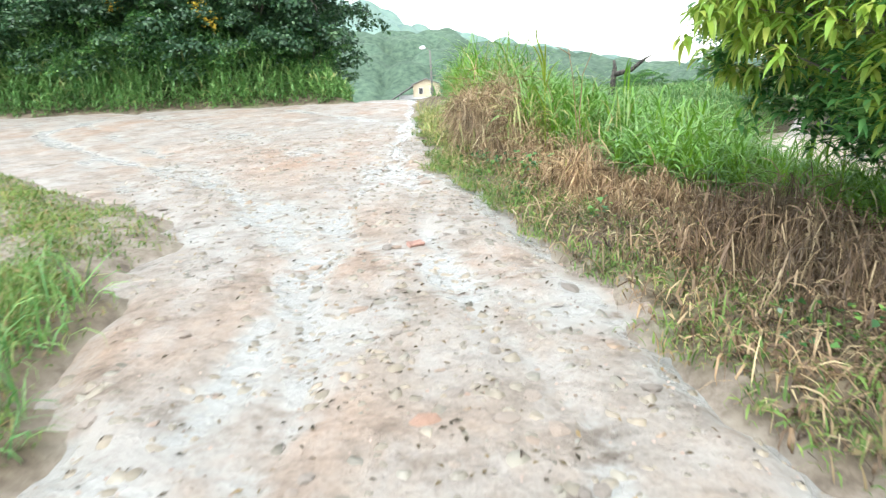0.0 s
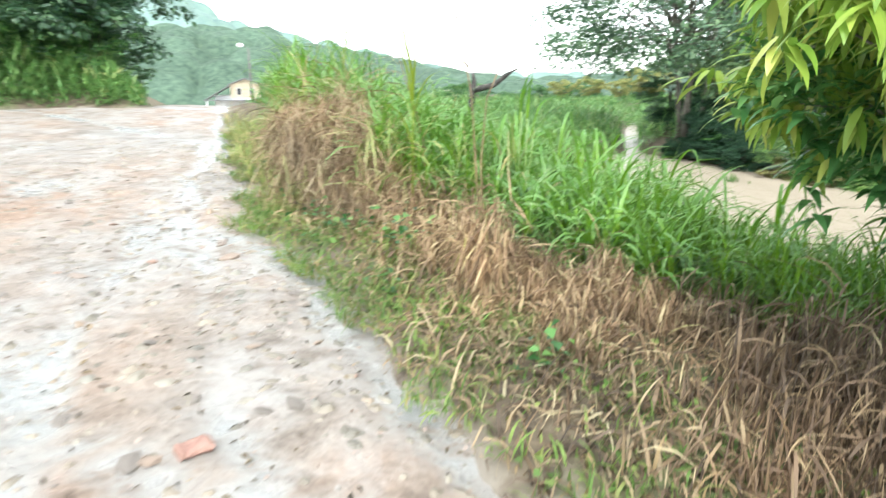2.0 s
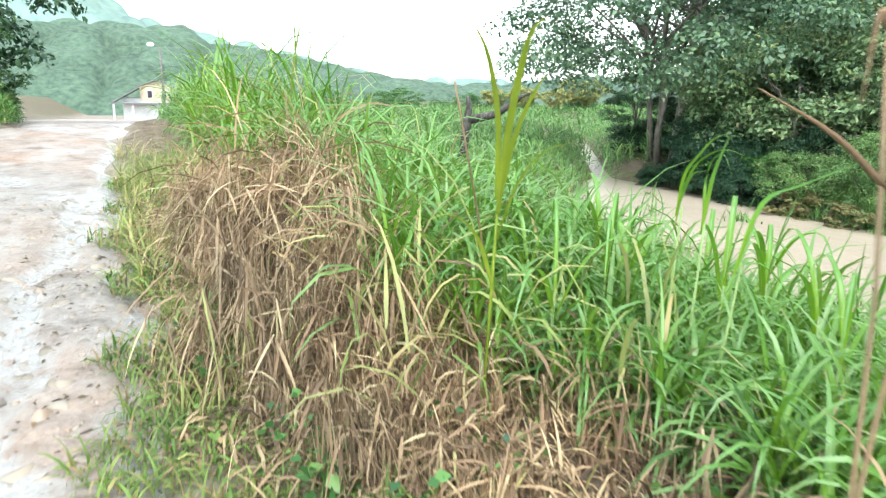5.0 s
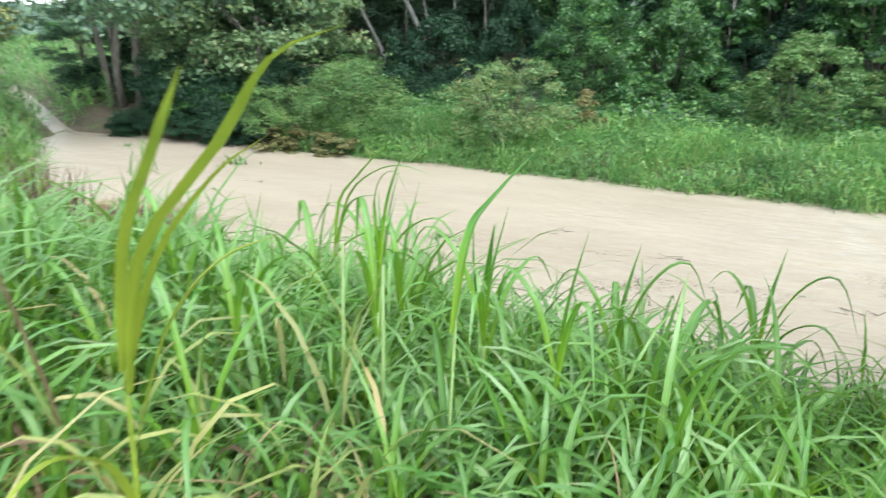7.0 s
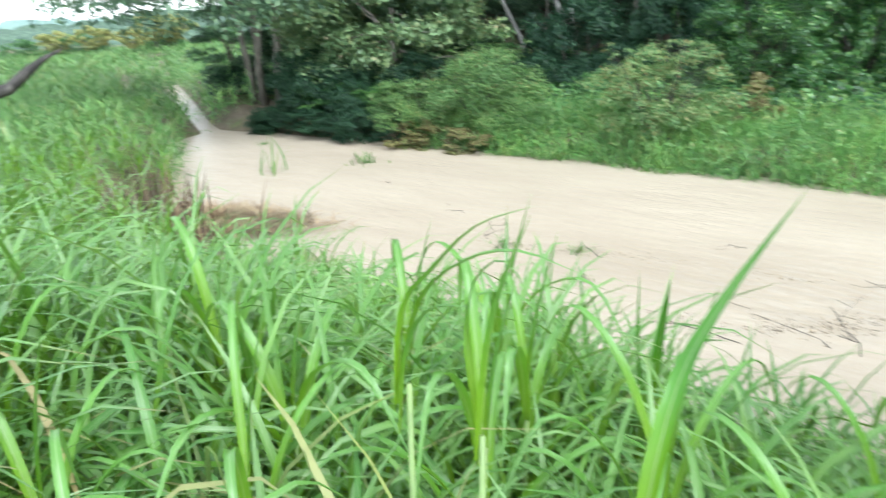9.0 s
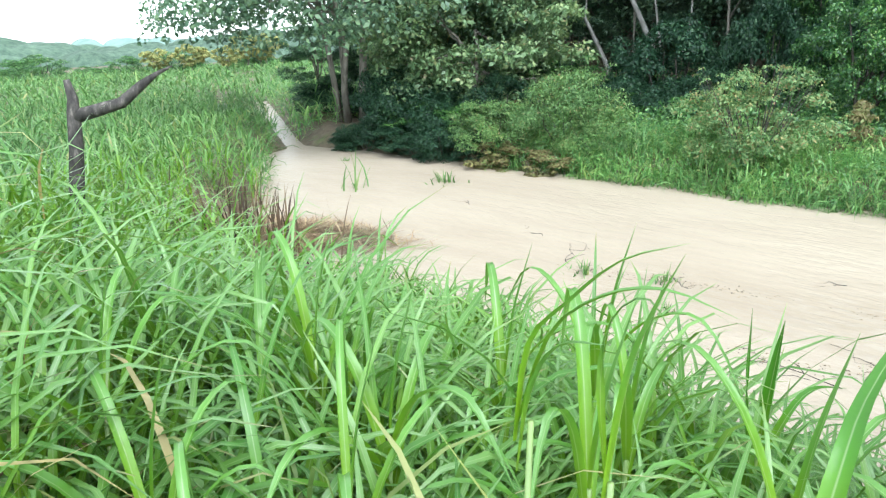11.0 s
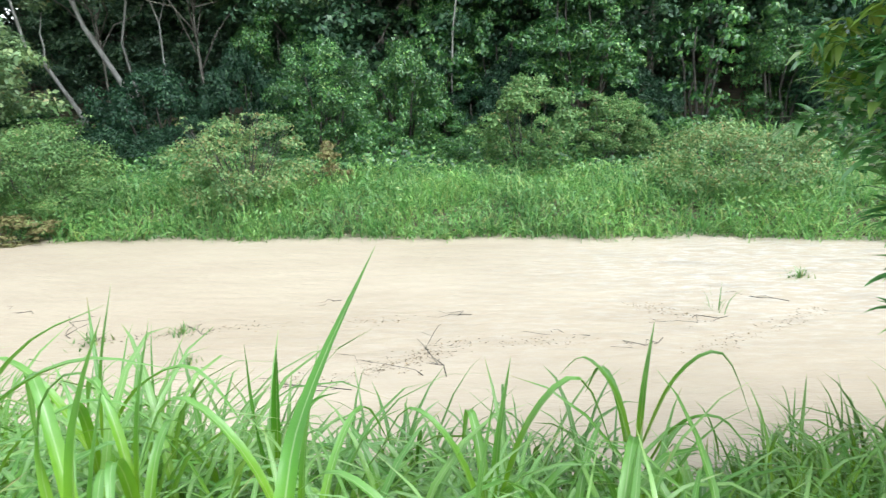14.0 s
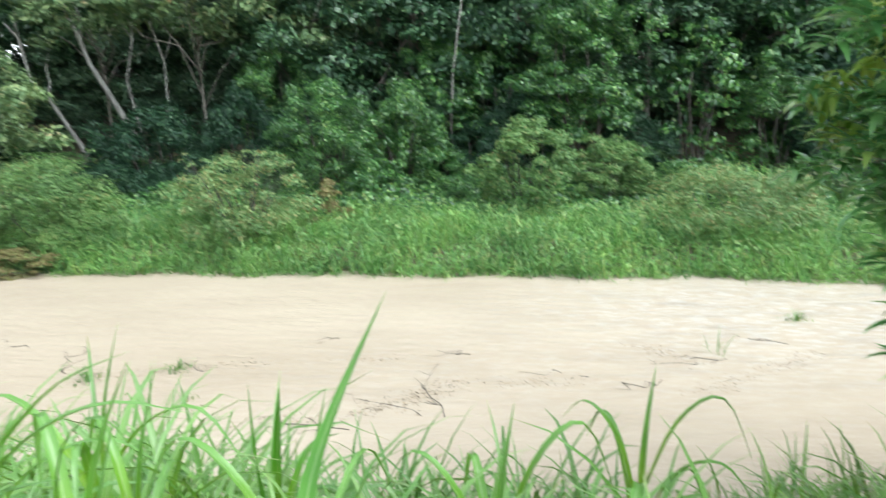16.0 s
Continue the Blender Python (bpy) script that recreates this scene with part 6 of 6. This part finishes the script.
arching((3.9, 6.6), (3.92, 6.6, 0.62), 0.5, 344, "slim grass plant with arching leaves at the water side")
arching((3.3, 7.2), (3.3, 7.2, 0.75), 0.5, 345, "pale green grass plant with broad arching leaves")
arching((2.5, 8.6), (2.55, 8.6, 1.0), 0.6, 346, "leaning grass plant with long arching leaves")
for i, (x, y, top) in enumerate(((2.55, 7.3, 1.0), (2.9, 7.7, 0.95), (2.7, 8.1, 1.0), (2.2, 8.4, 1.05), (1.9, 8.7, 1.05), (3.1, 8.2, 0.95), (1.75, 8.15, 1.0), (2.0, 9.2, 1.1), (2.7, 9.2, 1.0))):
    arching((x, y), (x + 0.03, y - 0.02, top), 0.42 + 0.05 * (i % 4), 360 + i, "broad-leaved cane grass plant in the bank grass", 0.026 + 0.004 * (i % 3), 6)
grass_plant("grass_plant", (3.7, 7.98), (3.72, 7.98, 0.7), [
    ([(3.72, 7.98, 0.6), (3.75, 7.97, 0.9), (3.78, 7.96, 1.12)], 0.045),
    ([(3.72, 7.98, 0.5), (3.6, 8.0, 0.85), (3.62, 8.02, 1.2)], 0.02),
    ([(3.72, 7.98, 0.55), (3.9, 7.9, 0.8), (4.1, 7.8, 0.78)], 0.034),
], "grass plant with one torn blunt blade", M_BLADE_UPRIGHT)


def dry_stalk(foot, ctrl, leaf_ctrl, label):
    z = float(land(*foot)) - 0.03
    o = Vector((*foot, z))
    ob = empty("dry_stalk", pose(*o), label, "dry plant", "dry stalks on the verge")
    bm = bmesh.new()
    pts = [tuple(Vector(p) - o) for p in [tuple(o), *ctrl]]
    limb(bm, pts, [0.007 - 0.0033 * i / (len(pts) - 1) for i in range(len(pts))], 5)
    part("stem", bm, M_STRAW, ob)
    for lc in leaf_ctrl:
        bm = bmesh.new()
        q = [tuple(p - o) for p in curve_pts(lc, 8)]
        limb(bm, q, [0.0065 * max(0.25, 1 - (i / 8) ** 2) for i in range(9)], 4)
        part("leaf", bm, M_STRAW, ob)
    return ob


dry_stalk((1.46, 6.36), [(1.42, 6.35, 0.87), (1.36, 6.35, 1.6), (1.28, 6.35, 2.05)], [[(1.28, 6.35, 2.05), (1.255, 6.35, 2.07), (1.245, 6.35, 1.93)], [(1.34, 6.35, 1.79), (1.2, 6.35, 1.88), (1.03, 6.35, 1.95)]], "bare dry stalk with a folded tip leaf")
dry_stalk((1.48, 6.4), [(1.43, 6.36, 1.2), (1.46, 6.36, 1.6), (1.7, 6.36, 2.15)], [], "thin bare dry stalk leaning over")
dry_stalk((1.36, 4.1), [(1.55, 4.25, 0.32), (1.75, 4.38, 0.45), (1.95, 4.5, 0.57)], [[(1.5, 4.22, 0.3), (1.6, 4.2, 0.45), (1.75, 4.15, 0.55)]], "broken yellow cane lying across the verge")
dry_stalk((1.5, 6.62), [(1.5, 6.6, 0.8), (1.5, 6.56, 1.0)], [[(1.5, 6.56, 1.0), (1.56, 6.5, 1.03), (1.62, 6.4, 0.8)]], "snapped dry cane stub beside the grass")
dry_stalk((1.0, 7.1), [(1.0, 7.08, 0.8), (1.02, 7.07, 0.98)], [[(1.02, 7.07, 0.98), (1.1, 7.05, 1.03), (1.18, 7.03, 1.06)]], "cut pale cane stub on the verge")
dry_stalk((1.66, 8.5), [(1.59, 8.43, 0.87), (1.46, 8.28, 1.3), (1.33, 8.14, 1.64), (1.2, 8.0, 1.97)], [], "thin yellow stalk standing in the grass")


def broad_weed(seed, n, spread, leaf):
    r = rng(seed)
    ob = empty("leafy_weed", pose(0, 0, 0), "small bright broad-leaved weed on the verge", "weed", "weeds on the verge")
    a, q = r.uniform(0, 6.28, n), r.uniform(0.1, 1, n) * spread
    tips = np.stack([q * np.sin(a), q * np.cos(a), r.uniform(0.05, 0.26, n)], 1)
    bm = bmesh.new()
    limb(bm, [(0, 0, -0.02), (0.01, 0.01, 0.1), (0.0, 0.02, 0.2)], [0.005, 0.004, 0.002], 5)
    part("stem", bm, M_WEED, ob)
    v, f = leaves(tips, np.tile(np.array([0, 0, 1.3]), (n, 1)), leaf, 0.8, seed + 1)
    mesh_object("leaves", v, f, M_LEAF_MID, ob)
    return ob


weeds = [broad_weed(301, 26, 0.2, 0.055), broad_weed(302, 18, 0.16, 0.07), broad_weed(303, 34, 0.26, 0.045)]
spots = [(1.05, 6.75), (0.95, 6.95), (1.55, 6.55), (0.75, 6.2), (0.6, 7.6), (0.45, 7.3), (0.55, 8.0), (1.3, 5.0), (1.95, 2.6), (2.1, 2.2), (2.3, 2.4), (2.0, 1.9), (0.35, 8.6), (0.25, 9.2), (0.1, 10), (1.75, 6.9), (1.9, 6.6), (1.2, 7.7), (0.8, 7.2), (2.5, 2.0)]
for i, (x, y) in enumerate(spots):
    if i < 3:
        put(weeds[i], x, y, i * 40, 1.0, 0.0)
    else:
        again(weeds[i % 3], x, y, i * 57, 0.7 + 0.4 * ((i * 0.37) % 1), 1.0, 0.0)

r = rng(91)
n = 5000
x, y = r.uniform(-0.8, 3.4, n), r.uniform(0, 13, n)
d = d_edge(x, y)
k = (d > 0.02) & (d < 1.4) & (tufty(x, y, 0.33, 6) > r.uniform(0.1, 0.9, n))
x, y = x[k], y[k]
p = np.stack([x, y, land(x, y) + r.uniform(0.02, 0.09, len(x))], 1)
v, f = leaves(p, np.tile(np.array([0, 0, 1.5]), (len(p), 1)), 0.038, 0.8, 92)
tagged(mesh_object("creeping_weeds", v, f, M_WEED), "low creeping green weeds on the verge", "weeds", kind="stuff")


# ---- in the river: sprouts, twigs, a raft of straw ----
def sprout(seed, n, height, label):
    r = rng(seed)
    ob = empty("water_sprout", pose(0, 0, 0), label, "water plant", "plants standing in the river")
    b = np.stack([r.normal(0, 0.12, n), r.normal(0, 0.12, n), np.full(n, -0.1)], 1)
    v, f = blades(b, r.uniform(0, 6.28, n), height * r.uniform(0.6, 1.2, n), r.uniform(0.0, 0.4, n), r.uniform(0.2, 1.8, n), 0.03 * r.uniform(0.6, 1.2, n), 0.0, 5)
    mesh_object("leaves", v, f, M_GRASS_FAR, ob)
    return ob


sp = [sprout(311, 9, 0.75, "thin green reed sprout standing in the water"), sprout(312, 40, 0.3, "low green weed clump in the muddy water")]
for i, (x, y, k, s) in enumerate(((9.35, 16.9, 0, 1.1), (10.7, 15.9, 1, 1.3), (12.35, 11.3, 0, 0.9), (8.52, 4.52, 0, 0.5), (9.7, 3.06, 1, 0.7), (7.8, 11.1, 1, 0.8), (9.0, 20.3, 0, 1.0), (8.1, 10.3, 1, 0.6), (12.6, 11.6, 0, 1.1), (11.2, 19.5, 1, 0.5), (7.3, 9.9, 1, 0.5))):
    m = pose(x, y, WATER, 0, 0, i * 70) @ Matrix.Diagonal((s, s, s, 1))
    if i < 2:
        sp[k].matrix_basis = m
    else:
        c = copy_thing(sp[k], pose(0, 0, 0))
        c.matrix_basis = m


def drift_twig(x, y, length, turn, seed, forks):
    r = rng(seed)
    ob = empty("drift_twig", pose(x, y, WATER + 0.004, 0, 0, turn), "dark bare twig drifting half under the water", "twig", "drift twigs")
    bm = bmesh.new()
    pts = wander(r, (-length / 2, 0, 0), (length / 2, 0, 0.0), 7, 0.04)
    pts = [(p[0], p[1] * 1.5, max(-0.006, p[2] * 0.2)) for p in pts]
    limb(bm, pts, [0.004, 0.004, 0.0035, 0.003, 0.0025, 0.002, 0.0015], 5)
    part("stem", bm, M_DEADWOOD, ob)
    for k in range(forks):
        bm = bmesh.new()
        s = Vector(pts[1 + k % 5])
        e = s + Vector((r.uniform(0.1, 0.35), r.uniform(-0.22, 0.22), r.uniform(-0.006, 0.006)))
        limb(bm, wander(r, s, e, 4, 0.012), [0.0028, 0.0026, 0.002, 0.001], 4)
        part("side_twig", bm, M_DEADWOOD, ob)


for i, (x, y, ln, tn, fk) in enumerate(((7.5, 7.6, 1.1, 15, 8), (7.25, 8.1, 1.0, 60, 4), (6.85, 8.7, 0.9, 75, 3), (7.94, 6.37, 0.7, 80, 3), (8.3, 4.9, 0.9, 100, 5), (8.6, 7.4, 0.4, 70, 1), (9.0, 9.0, 0.5, 110, 1), (8.4, 11.6, 0.9, 20, 4), (8.9, 12.6, 0.6, 60, 2), (9.6, 14.6, 0.5, 80, 1), (9.0, 3.9, 0.7, 60, 3), (7.7, 5.6, 0.6, 110, 3), (8.2, 10.2, 0.5, 50, 2))):
    drift_twig(x, y, ln, tn, 320 + i, fk)

# lines of small dark debris carried by the current
r = rng(97)
bits = []
for ax, ay, bx, by, n in ((6.8, 9.0, 7.15, 8.0, 110), (7.1, 8.1, 7.75, 7.3, 240), (7.7, 7.0, 7.8, 6.0, 70), (8.3, 4.8, 8.8, 5.3, 120), (7.4, 5.2, 8.6, 3.3, 170), (7.9, 11.3, 8.3, 9.3, 160), (8.3, 8.5, 8.4, 8.0, 40)):
    u = r.uniform(0, 1, n)
    px, py = ax + (bx - ax) * u + r.normal(0, 0.07, n), ay + (by - ay) * u + r.normal(0, 0.12, n)
    bits.append(np.stack([px, py, water_top(px, py) + 0.002], 1))
v, f = leaves(np.concatenate(bits), np.tile(np.array([0, 0, 3.0]), (sum(len(b) for b in bits), 1)), 0.036, 0.3, 98)
tagged(mesh_object("drift_debris", v, f, M_LITTER), "lines of dark leaf debris drifting on the muddy water", "debris", kind="stuff")

r = rng(95)
n = 6500
q = np.clip(r.normal(0, 0.75, (n, 2)), -1.7, 1.7)
x, y = 6.7 + 0.5 * q[:, 0], 15.2 + 0.75 * q[:, 1] - 0.45 * q[:, 0]
z = WATER + 0.02 + 0.2 * np.exp(-(q ** 2).sum(1) / 1.6) * r.uniform(0.1, 1.0, n) * (0.6 + 0.4 * np.sin(x * 9) * np.sin(y * 7))
v, f = blades(np.stack([x, y, z], 1), r.uniform(0, 6.28, n), r.uniform(0.12, 0.42, n), r.uniform(1.2, 1.75, n), r.uniform(-0.2, 0.4, n), 0.013 * r.uniform(0.5, 1.5, n), 0.0, 4)
tagged(mesh_object("straw_raft", v, f, M_STRAW), "brown straw raft washed up on the water edge", "straw", kind="stuff")
rx, ry = 5.6 + r.normal(0, 0.3, 130), 14.6 + r.normal(0, 0.6, 130)
v, f = blades(np.stack([rx, ry, land(rx, ry)], 1), r.uniform(0, 6.28, 130), r.uniform(0.5, 1.1, 130), r.uniform(0, 0.25, 130), r.uniform(0.0, 0.6, 130), np.full(130, 0.03), 0.2, 6)
tagged(mesh_object("dry_reeds", v, f, M_STRAW_WET_SHADE), "dry brown reeds standing at the water edge", "reeds", kind="stuff")


# ---- yellow blossom hanging in the trees above the road ----
for i, (x, y, z) in enumerate(((-6.9, 19.6, 4.0), (-6.6, 19.7, 3.6), (-9.4, 19.6, 4.3))):
    r = rng(351 + i)
    p = r.normal(0, 0.14, (60, 3)) + np.array([0, 0, 0])
    v, f = leaves(p, np.tile(np.array([0, -0.6, 0.6]), (60, 1)), 0.1, 0.8, 352 + i)
    ob = mesh_object("blossom", v, f, M_BLOSSOM)
    ob.matrix_basis = pose(x, y, z)
    tagged(ob, "yellow blossom cluster in the dark roadside trees", "flowers", "yellow blossom")
